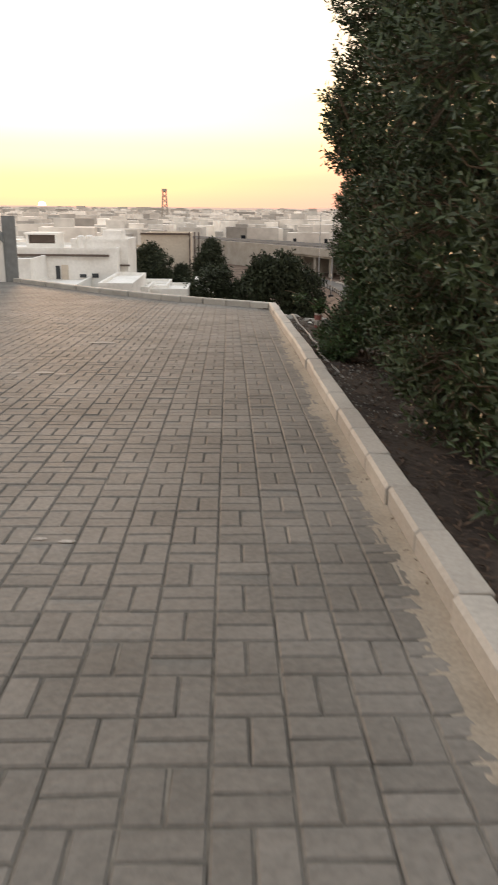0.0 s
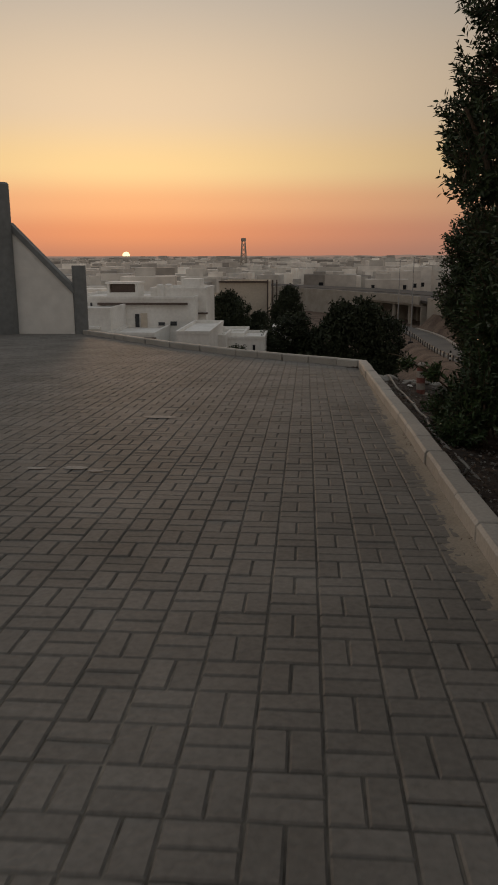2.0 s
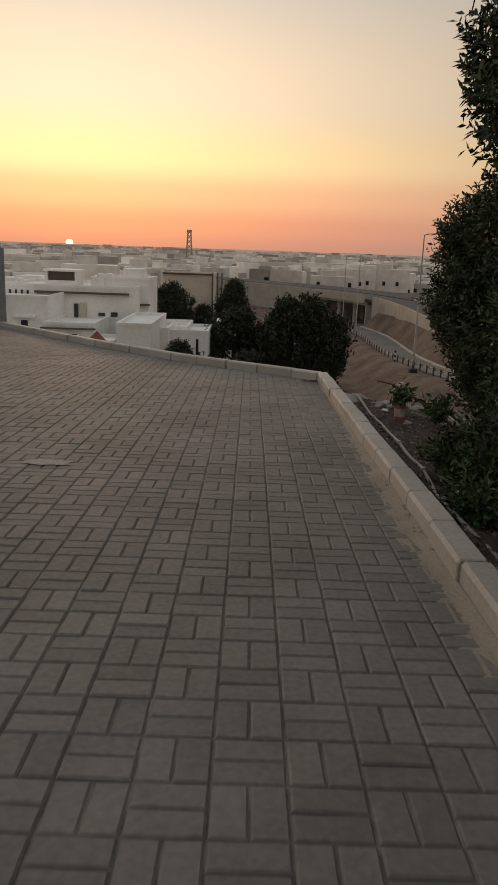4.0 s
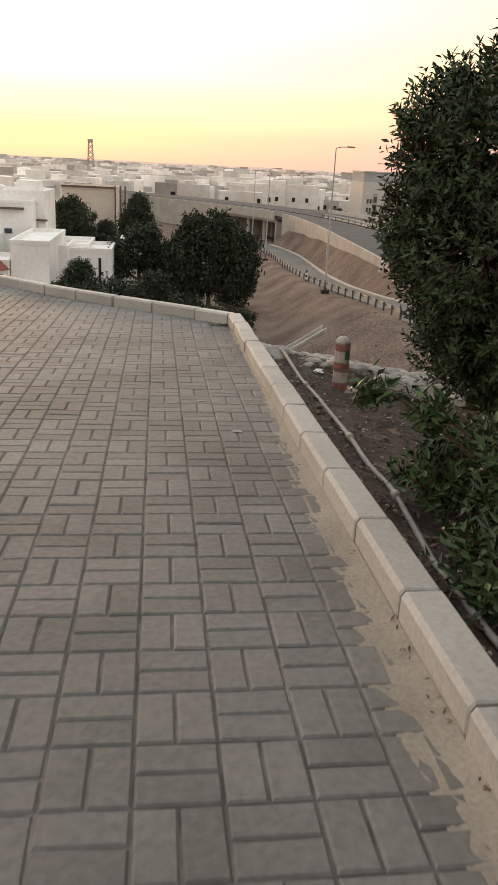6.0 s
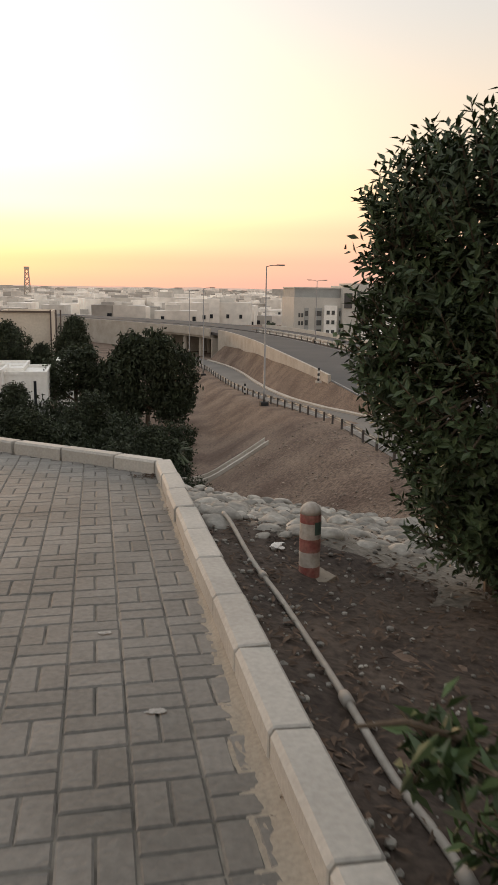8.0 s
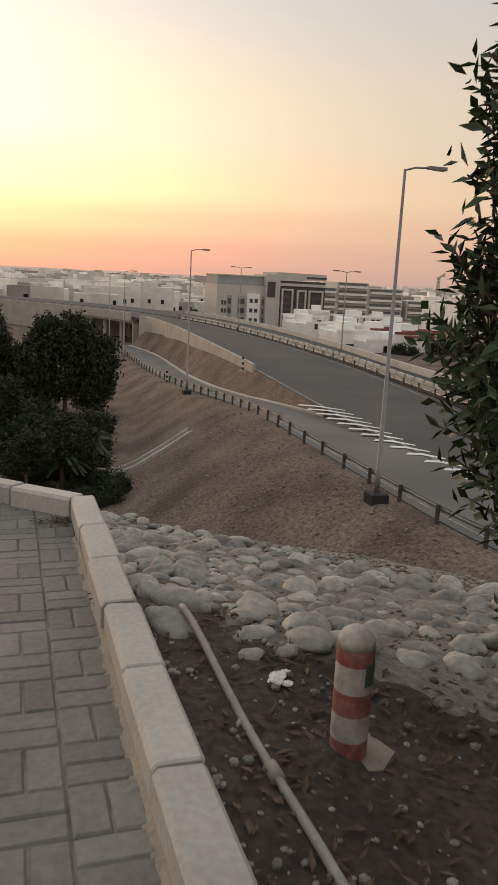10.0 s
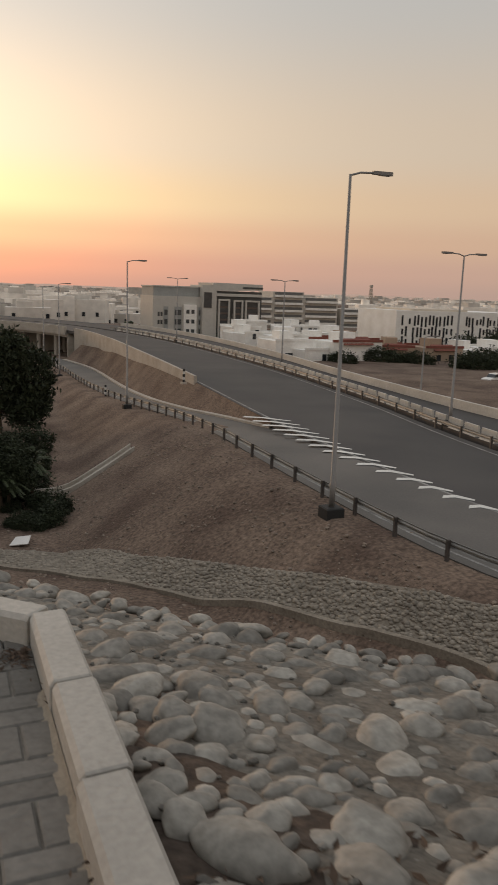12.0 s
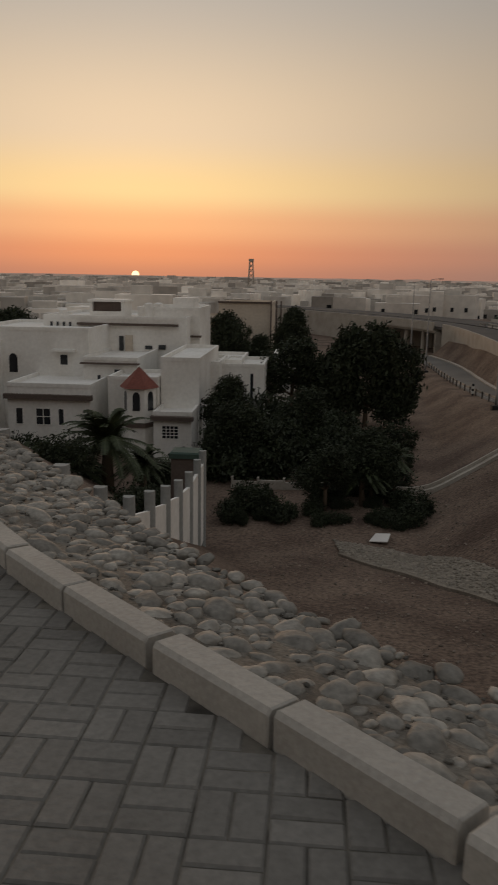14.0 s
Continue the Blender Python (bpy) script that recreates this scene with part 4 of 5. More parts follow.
tree(ROUND, "small dark garden tree with a short trunk", 4.9, 63, (0.55, 0.55, 0.58), 80, -14.8)
tree(ROUND, DARK, -5.6, 70.5, (0.75, 0.75, 0.66), 200, -15.0)
tree(AIRY, "loose-crowned tree by the villa wall", -0.6, 76, (0.8, 0.8, 0.75), 60, -15.0)
bushes = [(-6, 70, 2.2), (-2.5, 72, 2.4), (1.5, 74, 2.0), (4.5, 76, 2.2), (-3.4, 59.6, 1.25), (6.2, 68, 1.4), (7.2, 74, 1.3), (-1.5, 80, 2.4), (3, 84, 2.2), (8.2, 82, 1.5),
          (5.8, 57.5, 0.7), (7.6, 61, 1.0), (-9, 68, 2.0), (-11, 64, 2.0), (-17, 64, 2.2), (-20, 66, 2.0), (-24, 70, 2.2), (-12, 57, 1.6), (-9.5, 52, 1.5), (-8.5, 46, 1.4), (-15, 54, 1.7), (-19, 58, 1.8), (-27, 72, 2.0), (-5, 86, 2.4), (-9.5, 84, 1.8)]
rng = random.Random(77)
bushes += [(rng.uniform(-5, 7.5), rng.uniform(57, 72), rng.uniform(0.35, 0.95)) for k in range(42)]
for x, y, k in bushes:
    k *= 0.55 if x < -8 else 0.75
    tree(BUSH, "dark dry bush in the overgrown garden", x, y, (k, k, k * rng.uniform(0.8, 1.25)), rng.uniform(0, 360), -15.0 if y > 56 else None, group="garden bushes", name="bush")


def palm_meshes(seed):
    r = random.Random(seed)
    wood, fr = Shape(), Shape()
    wood.tube([(0, 0, -0.5), (0.05, 0, 1.4), (0, 0, 2.6)], [0.3, 0.24, 0.22], 9)
    for k in range(46):
        a, rise = r.uniform(0, math.tau), r.uniform(-0.2, 1.25)
        out = Vector((math.cos(a), math.sin(a), 0))
        long = r.uniform(2.2, 3.0)
        pts = []
        for i in range(8):
            f = i / 7
            pts.append(Vector((0, 0, 2.6)) + out * long * f * math.cos(rise) + Vector((0, 0, long * (f * math.sin(rise) - 0.5 * f * f))))
        fr.tube(pts, [0.03 - 0.003 * i for i in range(8)], 4, False)
        side = Vector((-out.y, out.x, 0))
        for i in range(1, 22):
            f = i / 22 * 6.99
            p = pts[int(f)].lerp(pts[int(f) + 1], f % 1)
            d = (pts[int(f) + 1] - pts[int(f)]).normalized()
            for sg in (-1, 1):
                q = p + (side * sg * 0.75 + d * 0.6 + Vector((0, 0, -0.2))) * 0.62 * (1.05 - i / 30)
                fr.add([p, p + d * 0.15, q], [(0, 1, 2)])
    return wood.mesh("trunk", M_BARK, True), fr.mesh("fronds", M_PALM)


PALM = palm_meshes(5)
for x, y, z, k in ((-13.8, 60, -14.6, 1.7), (-16.2, 58.5, -14.6, 1.1), (-11.6, 61.5, -14.8, 1.0), (4.2, 62, -14.7, 0.85), (6.6, 64.5, -14.0, 0.8), (-20, 60, -14.6, 1.0)):
    t = thing("date_palm", "date palm with arching fronds in the garden", "palm tree", group="garden palms", at=(x, y, z), rz=x * 40)
    part("trunk", PALM[0], M_BARK, t)
    part("fronds", PALM[1], M_PALM, t)
    t.scale = (k, k, k)


# ---- villa ----
def window(parent, x0, x1, z0, z1, y, arched=False, frame_mat=None, bars=0):
    """A recessed pane with a surround, facing -y."""
    pts = [(x0, z0), (x1, z0), (x1, z1)]
    if arched:
        c, r = (x0 + x1) / 2, (x1 - x0) / 2
        pts = [(x0, z0), (x1, z0)] + [(c + r * math.cos(a), z1 - r + r * math.sin(a) * 1.3) for a in (0, 0.6, 1.1, 1.57, 2.04, 2.54, math.pi)]
    else:
        pts.append((x0, z1))
    pane = part("window", Shape().prism(pts, -0.06, 0.02, pose(0, y, 0, 90, 0, 0)), M_GLASS, parent)
    if frame_mat:
        fr = Shape()
        w = 0.08
        fr.box(x0 - w, y - 0.05, z0 - w, x1 + w, y + 0.03, z0)
        fr.box(x0 - w, y - 0.05, z0, x0, y + 0.03, z1)
        fr.box(x1, y - 0.05, z0, x1 + w, y + 0.03, z1)
        if not arched:
            fr.box(x0 - w, y - 0.05, z1, x1 + w, y + 0.03, z1 + w)
        for k in range(bars):
            f = (k + 1) / (bars + 1)
            fr.box(x0 + (x1 - x0) * f - 0.03, y - 0.07, z0, x0 + (x1 - x0) * f + 0.03, y, z1)
            fr.box(x0, y - 0.07, z0 + (z1 - z0) * f - 0.03, x1, y, z0 + (z1 - z0) * f + 0.03)
        part("window_frame", fr, frame_mat, pane)
    return pane


def block(parent, x0, x1, y0, y1, z1, z0=-15.6, rim=0.35, material=None):
    """A rendered block with a parapet round its flat roof."""
    material = material or M_WHITE
    b = part("wall", Shape().box(x0, y0, z0, x1, y1, z1 - rim), material, parent)
    s, w = Shape(), 0.22
    s.box(x0 - 0.04, y0 - 0.04, z1 - rim, x1 + 0.04, y0 + w, z1)
    s.box(x0 - 0.04, y1 - w, z1 - rim, x1 + 0.04, y1 + 0.04, z1)
    s.box(x0 - 0.04, y0 + w, z1 - rim, x0 + w, y1 - w, z1)
    s.box(x1 - w, y0 + w, z1 - rim, x1 + 0.04, y1 - w, z1)
    part("parapet", s, material, parent)
    return b


villa = thing("villa", "large white rendered villa with flat roofs and a red-roofed bay", "house")
block(villa, -29.4, -13.4, 92, 106, -2.95)
block(villa, -19.5, -12.4, 95, 104, -2.0)
block(villa, -34, -22.0, 84, 97, -3.8)
block(villa, -38, -31, 82, 95, -5.2)
block(villa, -22.0, -16.6, 82, 93, -6.4)
block(villa, -27.4, -19.6, 76, 84.2, -8.3)
block(villa, -18.2, -13.6, 77, 83, -7.6)
block(villa, -13.5, -9.9, 78, 92, -5.85)
block(villa, -13.4, -10.0, 74, 78.2, -10.2)
block(villa, -12.4, -9.0, 86, 93, -7.0)
for x0, x1, y0, z0, z1 in ((-27.6, -19.4, 75.8, -9.75, -9.3), (-13.6, -9.8, 73.8, -10.95, -10.6), (-25.5, -14.3, 91.8, -3.95, -3.72), (-16.6, -12.2, 94.8, -5.3, -5.1), (-22.2, -16.4, 81.8, -7.1, -6.95)):
    part("cornice", Shape().box(x0, y0 - 0.3, z0, x1, y0 + 0.3, z1), M_DARKTRIM, villa)
part("roof_room", Shape().box(-25.6, 97, -3.3, -21.6, 101, -2.7).box(-25.8, 96.8, -1.6, -21.4, 101, -1.35).box(-21.9, 97, -2.7, -21.6, 101, -1.6).box(-25.6, 97, -2.7, -25.3, 101, -1.6), M_WHITE, villa)
# dark brown sheet painted in for the shade under the roof slab
part("painted_shade", Shape().box(-25.2, 97.4, -2.7, -21.9, 97.6, -1.6), M_DARKTRIM, villa)
part("roof_room", Shape().box(-15.8, 97, -2.4, -13.4, 101, -1.0), M_WHITE, villa)
for x, y, z in ((-18.2, 95, -2.4), (-17.3, 96, -2.4), (-27.8, 94, -3.2)):
    part("water_tank", Shape().tube([(x, y, z - 0.8), (x, y, z + 0.7), (x, y, z + 0.85)], [0.5, 0.5, 0.2], 12), M_WHITE, villa)
window(villa, -30.3, -29.4, -8.4, -6.6, 84, True, M_WHITE)
window(villa, -24.95, -24.2, -7.5, -6.5, 84, False, M_WHITE)
part("canopy", Shape().box(-25.6, 83.2, -6.15, -23.2, 84, -5.9), M_WHITE, villa)
window(villa, -22.5, -22.2, -6.5, -5.05, 91.9)
window(villa, -20.9, -20.4, -6.7, -5.1, 91.9)
part("roof_door", Shape().box(-20.2, 91.8, -6.9, -19.4, 92, -5.0), M_CREAM, villa)
window(villa, -18.0, -17.2, -6.5, -6.1, 91.9)
window(villa, -16.5, -15.7, -6.5, -6.0, 91.9)
for k in range(4):
    window(villa, -28.6 + k * 0.7, -28.35 + k * 0.7, -4.6, -3.7, 91.9)
window(villa, -22.6, -22.15, -12.1, -10.65, 76, False, M_WHITE)
window(villa, -24.7, -23.4, -12.1, -10.65, 76, False, M_WHITE, 1)
window(villa, -26.6, -26.0, -12.1, -10.65, 76, False, M_WHITE)
window(villa, -12.6, -11.2, -12.6, -11.5, 74, False, M_WHITE, 3)
window(villa, -18.9, -18.2, -8.6, -7.6, 82, False, M_WHITE)
window(villa, -20.6, -20.3, -9.6, -8.2, 82)
# hexagonal bay with its tiled roof
bay_c = (-15.1, 76.2)
hexa = [(bay_c[0] + 1.5 * math.cos(radians(a)), bay_c[1] + 1.5 * math.sin(radians(a))) for a in range(0, 360, 60)]
bay = part("bay", Shape().prism(hexa, -15.5, -8.3), M_WHITE, villa)
s = Shape()
eave = [(bay_c[0] + 1.85 * math.cos(radians(a)), bay_c[1] + 1.85 * math.sin(radians(a)), -8.4) for a in range(0, 360, 60)]
s.add(eave + [(*bay_c, -6.55)], [(k, (k + 1) % 6, 6) for k in range(6)] + [tuple(range(6))[::-1]])
part("tiled_roof", s, M_REDROOF, villa, "red tiled pyramid roof of the bay")
part("cornice", Shape().prism([(bay_c[0] + (x - bay_c[0]) * 1.12, bay_c[1] + (y - bay_c[1]) * 1.12) for x, y in hexa], -11.9, -11.5), M_DARKTRIM, villa)
for a in (-90, -30, -150):
    m = pose(bay_c[0], bay_c[1], 0, 0, 0, a + 90)
    s = Shape()
    pts = [(-0.33, -10.4), (0.33, -10.4)] + [(0.33 * math.cos(t), -9.15 + 0.45 * math.sin(t)) for t in (0, 0.6, 1.1, 1.57, 2.04, 2.54, math.pi)]
    s.prism(pts, 1.22, 1.35, m @ pose(0, 0, 0, 90, 0, 0))
    part("window", s, M_GLASS, bay)
low_house = thing("garden_house", "low white rendered annex behind the villa", "house")
block(low_house, -9.2, -4.6, 88, 96, -7.4)
block(low_house, -12, -7.2, 90, 99, -7.2)
window(low_house, -8.2, -7.6, -11, -9.4, 88)
window(low_house, -6.0, -5.7, -11.6, -8.4, 88)
block(low_house, -4.4, -1.8, 104, 110, -7.8)

villa.location = low_house.location = (-0.1, 0, -0.35)
box_house = thing("plain_building", "plain pale grey windowless building with dark edges", "building")
block(box_house, -14.6, -6.5, 130, 146, -2.4, rim=0.3, material=M_CREAM)
part("edge_trim", Shape().box(-14.7, 129.8, -2.45, -6.3, 130.1, -2.2), M_DARKTRIM, box_house)
for x in (-6.45, -5.6, -4.9):
    part("drain_pipe", Shape().box(x, 129.7, -15, x + 0.22, 130, -2.0), M_DARKTRIM, box_house)
block(box_house, -24, -14.9, 128, 140, -4.6, material=M_CREAM)
box_house.location = (-0.05, 0, -0.45)

# perimeter wall stepping down the slope
fence = thing("perimeter_wall", "white perimeter wall with grey rounded piers down the slope", "wall")
PIERS = [(-5.95, 52.0, -8.9), (-5.78, 48.7, -8.65), (-5.7, 45.4, -8.5), (-5.66, 42.1, -8.05), (-5.68, 39.1, -7.5), (-5.8, 36.5, -7.0), (-6.0, 34.0, -6.5), (-6.16, 31.0, -5.33), (-6.36, 28.0, -3.9), (-6.75, 25.0, -2.35)]
pier = Shape().prism([(0.2 * math.cos(radians(a)), 0.2 * math.sin(radians(a))) for a in range(0, 181, 20)] + [(-0.2, -0.15), (0.2, -0.15)], -6, 0).mesh("pier", M_GREYWALL)
for a, b in zip(PIERS, PIERS[1:]):
    h = math.degrees(math.atan2(b[1] - a[1], b[0] - a[0]))
    d = math.dist(a[:2], b[:2])
    s = Shape()
    s.add([pose(*a[:2], 0, 0, 0, h) @ Vector(p) for p in ((0.15, -0.08, a[2] - 5.5), (d - 0.15, -0.08, b[2] - 5.5), (d - 0.15, 0.08, b[2] - 5.5), (0.15, 0.08, a[2] - 5.5), (0.15, -0.08, a[2] - 0.75), (d - 0.15, -0.08, b[2] - 0.75), (d - 0.15, 0.08, b[2] - 0.75), (0.15, 0.08, a[2] - 0.75))],
          [(3, 2, 1, 0), (4, 5, 6, 7), (0, 1, 5, 4), (1, 2, 6, 5), (2, 3, 7, 6), (3, 0, 4, 7)])
    part("panel", s, M_WHITE, fence)
for a in PIERS:
    ob = part("pier", pier, M_GREYWALL, fence)
    ob.matrix_world = pose(a[0], a[1], a[2], 0, 0, 180)
skip = thing("green_container", "green metal container behind the perimeter wall", "container")
part("body", Shape().box(-8.4, 55, -15, -6.7, 56.5, -10.15), M_DARKTRIM, skip)
part("cover", Shape().box(-8.5, 54.9, -10.15, -6.6, 56.6, -9.75, chamfer=0.1), M_GREEN, skip, "green cover")

# sheds and low walls among the garden trees
def shed(x, y, w, d, h, rz, label):
    t = thing("garden_shed", label, "shed", group="garden sheds", at=(x, y, -15.1), rz=rz)
    part("wall", Shape().box(-w / 2, -d / 2, -0.3, w / 2, d / 2, h), M_WHITE, t)
    sl = Shape()
    sl.prism([(-w / 2 - 0.3, h), (w / 2 + 0.3, h), (w * 0.1, h + 0.9)], -d / 2 - 0.3, d / 2 + 0.3, pose(0, 0, 0, 90, 0, 0))
    part("roof", sl, M_PALEROOF, t)
    part("door", Shape().box(-0.4, -d / 2 - 0.06, -0.2, 0.4, -d / 2 + 0.02, 1.7), M_DARKTRIM, t)


M_PALEROOF = mat("pale_sheet_roof", (0.55, 0.53, 0.5), 0.7, 4, 0.15, 0.1)
shed(1.4, 88.5, 3.2, 2.6, 1.5, 15, "small pale shed under the garden trees")
shed(-3.6, 90.5, 4.2, 2.2, 1.3, -5, "long low pale shed under the garden trees")
garden_wall = thing("garden_wall", "low grey block wall across the overgrown garden", "wall")
for k in range(7):
    part("wall_panel", Shape().box(-5.6 + k * 2.02, 66.0, -15.4, -3.62 + k * 2.02, 66.2, -14.45 + 0.12 * (k % 2)), M_CONC, garden_wall)
    part("post", Shape().box(-5.7 + k * 2.02, 65.94, -15.4, -5.62 + k * 2.02 + 0.08, 66.26, -14.1), M_CONC, garden_wall)

# unseen wall added behind the start; it blocks sky light from the paving
tagged(part("unseen_shading_wall", Shape().box(-26, -9.2, -0.5, 7.5, -8.8, 5.5), M_WHITE), "unseen white wall added behind the start to darken the paving", "wall", kind="structure")

# gate pillar, raking wall and mesh gate at the far end of the paving
gate_wall = thing("raking_wall", "white wall with a grey sloping coping beside the gate", "wall")
s = Shape()
s.prism([(-8.3, -1.2), (-6.6, -1.2), (-6.6, 0.55), (-8.3, 2.3)], -19.3, -19.1, pose(0, 0, 0, 90, 0, 0))
part("panel", s, M_WHITE, gate_wall)
s = Shape()
s.prism([(-8.32, 2.3), (-6.55, 0.48), (-6.55, 0.68), (-8.32, 2.5)], -19.36, -19.04, pose(0, 0, 0, 90, 0, 0))
part("coping", s, M_GREYPOST, gate_wall)
part("post", Shape().tube([(-6.42, 19.2, -1.5), (-6.42, 19.2, 1.3)], 0.2, 14), M_GREYPOST, gate_wall, smooth=False)
pillar = thing("gate_pillar", "tall round grey painted gate pillar", "pillar", at=(-8.62, 19.0, -0.62))
part("shaft", Shape().tube([(0, 0, -0.3), (0, 0, 4.15), (0, 0, 4.2)], [0.36, 0.36, 0.33], 24), M_GREYPOST, pillar)
gate = thing("mesh_gate", "rusty steel gate with diamond wire mesh", "gate")
gx0, gx1, gz0, gz1, gy = -11.6, -9.0, -0.5, 2.2, 19.0
part("gate_frame", Shape().box(gx0, gy - 0.04, gz0, gx1, gy + 0.04, gz0 + 0.1).box(gx0, gy - 0.04, gz1 - 0.1, gx1, gy + 0.04, gz1).box(gx0, gy - 0.04, gz0 + 0.1, gx0 + 0.1, gy + 0.04, gz1 - 0.1).box(gx1 - 0.1, gy - 0.04, gz0 + 0.1, gx1, gy + 0.04, gz1 - 0.1), M_RUST, gate)
s = Shape()
for sg in (-1, 1):
    for k in range(-18, 36):
        x, w, h = gx0 + k * 0.16, gx1 - gx0, gz1 - gz0
        p0 = (x, gz0) if sg > 0 else (x, gz1)
        p1 = (x + h, gz1) if sg > 0 else (x + h, gz0)
        a = max(0.0, (gx0 - p0[0]) / h)
        b = min(1.0, (gx1 - p0[0]) / h)
        if b > a:
            e = [Vector((p0[0] + (p1[0] - p0[0]) * f, gy + sg * 0.008, p0[1] + (p1[1] - p0[1]) * f)) for f in (a, b)]
            s.tube(e, 0.014, 4, False)
part("wire_mesh", s, M_RUST, gate)


# ---- buildings beyond the highway ----
def slab_windows(parent, x0, x1, z0, z1, y, cols, rows, wide, high, material=None):
    me = Shape().box(-wide / 2, -0.08, -high / 2, wide / 2, 0.05, high / 2).mesh("window", material or M_GLASS)
    for i in range(cols):
        for j in range(rows):
            ob = part("window", me, M_GLASS, parent)
            ob.location = (x0 + (x1 - x0) * (i + 0.5) / cols, y, z0 + (z1 - z0) * (j + 0.5) / rows)


def framed_bay(parent, x0, x1, z0, z1, y, floors):
    """A tall dark glazed strip in a pale projecting frame, split by floor slabs."""
    bay_pane = part("window", Shape().box(x0, y - 0.1, z0, x1, y + 0.1, z1), M_TINTED, parent)
    fr, w = Shape(), 0.5
    fr.box(x0 - w, y - 0.7, z0, x0, y + 0.1, z1 + w).box(x1, y - 0.7, z0, x1 + w, y + 0.1, z1 + w).box(x0, y - 0.7, z1, x1, y + 0.1, z1 + w)
    part("window_frame", fr, M_PALEBAND, bay_pane, "pale projecting frame")
    for k in range(1, floors):
        z = z0 + (z1 - z0) * k / floors
        part("spandrel", Shape().box(x0, y - 0.16, z - 0.28, x1, y - 0.1, z + 0.28), M_DARKTRIM, bay_pane)


M_TINTED = mat("tinted_glass", (0.055, 0.06, 0.062), 0.2, 2, 0.15, 0.0, spec=0.6)
M_SLATE = mat("slate_cladding", (0.075, 0.075, 0.072), 0.6, 3, 0.12, 0.05)
M_PALEBAND = mat("pale_stone_band", (0.52, 0.5, 0.46), 0.8, 3, 0.08, 0.05)
office = thing("office_tower", "dark glazed office block with pale frame bands", "office building")
X0, X1, Y0 = 75.8, 91.7, 225
part("core", Shape().box(X0, Y0, -14, X1, Y0 + 18, 0.9), M_SLATE, office)
part("corner_pier", Shape().box(X0, Y0 - 0.8, -14, X0 + 1.2, Y0 - 0.02, 3.2), M_PALEBAND, office)
s = Shape()
s.prism([(X0 + 1.2, 0.9), (X1, 1.4), (X1, 3.1), (X0 + 1.2, 3.3)], -Y0 - 17, -Y0 + 0.5, pose(0, 0, 0, 90, 0, 0))
part("roof_band", s, M_PALEBAND, office)
part("dark_slot", Shape().box(X0 + 9.5, Y0 - 0.6, 1.75, X1 + 0.05, Y0 - 0.45, 2.3), M_SLATE, office)
part("lintel", Shape().box(X0 + 1.2, Y0 - 0.5, -0.6, X1, Y0 - 0.02, 0.2), M_PALEBAND, office)
framed_bay(office, X0 + 2.3, X0 + 5.0, -13, -1.9, Y0 - 0.05, 6)
framed_bay(office, X0 + 7.2, X0 + 9.2, -13, -2.1, Y0 - 0.05, 6)
framed_bay(office, X0 + 10.9, X0 + 14.6, -13, -2.1, Y0 - 0.05, 6)
wing = thing("office_wing", "pale stone office wing with tall window strips", "office building")
part("wall", Shape().box(57.9, 225, -14, 75.0, 240, -1.0), M_PALEBAND, wing)
part("upper_storey", Shape().box(58.3, 226.2, -1.0, 72.2, 240, 1.6), M_GREYWALL, wing)
part("roof_edge", Shape().box(58.1, 226, 1.6, 72.4, 240.2, 1.95), M_PALEBAND, wing)
part("stair_tower", Shape().box(72.4, 223.5, -14, 75.7, 236, 2.5), M_PALEBAND, wing)
part("window", Shape().box(72.8, 223.3, -4.0, 75.2, 223.6, 0.4), M_TINTED, wing)
for x, w in ((61.1, 1.3), (64.3, 2.2), (71.6, 0.75)):
    part("window_strip", Shape().box(x, 224.85, -12.5, x + w, 225.1, -4.0), M_GREYWALL, wing)
    for k in range(3):
        part("window", Shape().box(x + 0.2, 224.75, -6.4 - k * 2.7, x + w - 0.2, 224.9, -4.9 - k * 2.7), M_TINTED, wing)
part("bay", Shape().box(67.0, 224.2, -14, 70.9, 225.02, -3.3), M_WHITE, wing, "white projecting bay")
slab_windows(wing, 67.4, 70.5, -12.4, -3.9, 224.2, 2, 3, 0.95, 1.15, M_TINTED)
slab_windows(wing, 59.2, 60.9, -12.0, -5.0, 225.0, 2, 3, 0.6, 1.2, M_TINTED)
apartments = thing("apartment_block", "long grey apartment block with rows of balconies", "apartment building")
for x0, x1, z1 in ((118, 128, -1.0), (128, 142, 1.4), (142, 158, -0.6), (160, 180, -5)):
    part("wall", Shape().box(x0, 300, -17, x1, 316, z1), M_PALECONC, apartments)
    for k in range(5):
        z = z1 - 2.2 - k * 3.0
        part("balcony", Shape().box(x0 + 0.8, 298.8, z, x1 - 0.8, 300, z + 0.9), M_WHITE, apartments)
        part("window_band", Shape().box(x0 + 0.8, 299.8, z + 1.0, x1 - 0.8, 300.1, z + 2.0), M_HAZEGLASS, apartments)

school = thing("white_building", "long white building with tall slit windows", "building")
part("wall", Shape().box(111, 180, -14, 151.5, 200, -2.4), M_WHITE, school)
part("parapet", Shape().box(116, 181, -2.4, 134, 199, -1.9), M_CREAM, school)
rng = random.Random(3)
slit = Shape().box(-0.28, -0.1, -1.3, 0.28, 0.06, 1.3).mesh("slit_window", M_GLASS)
slit_s = Shape().box(-0.28, -0.1, -0.75, 0.28, 0.06, 0.75).mesh("slit_window", M_GLASS)
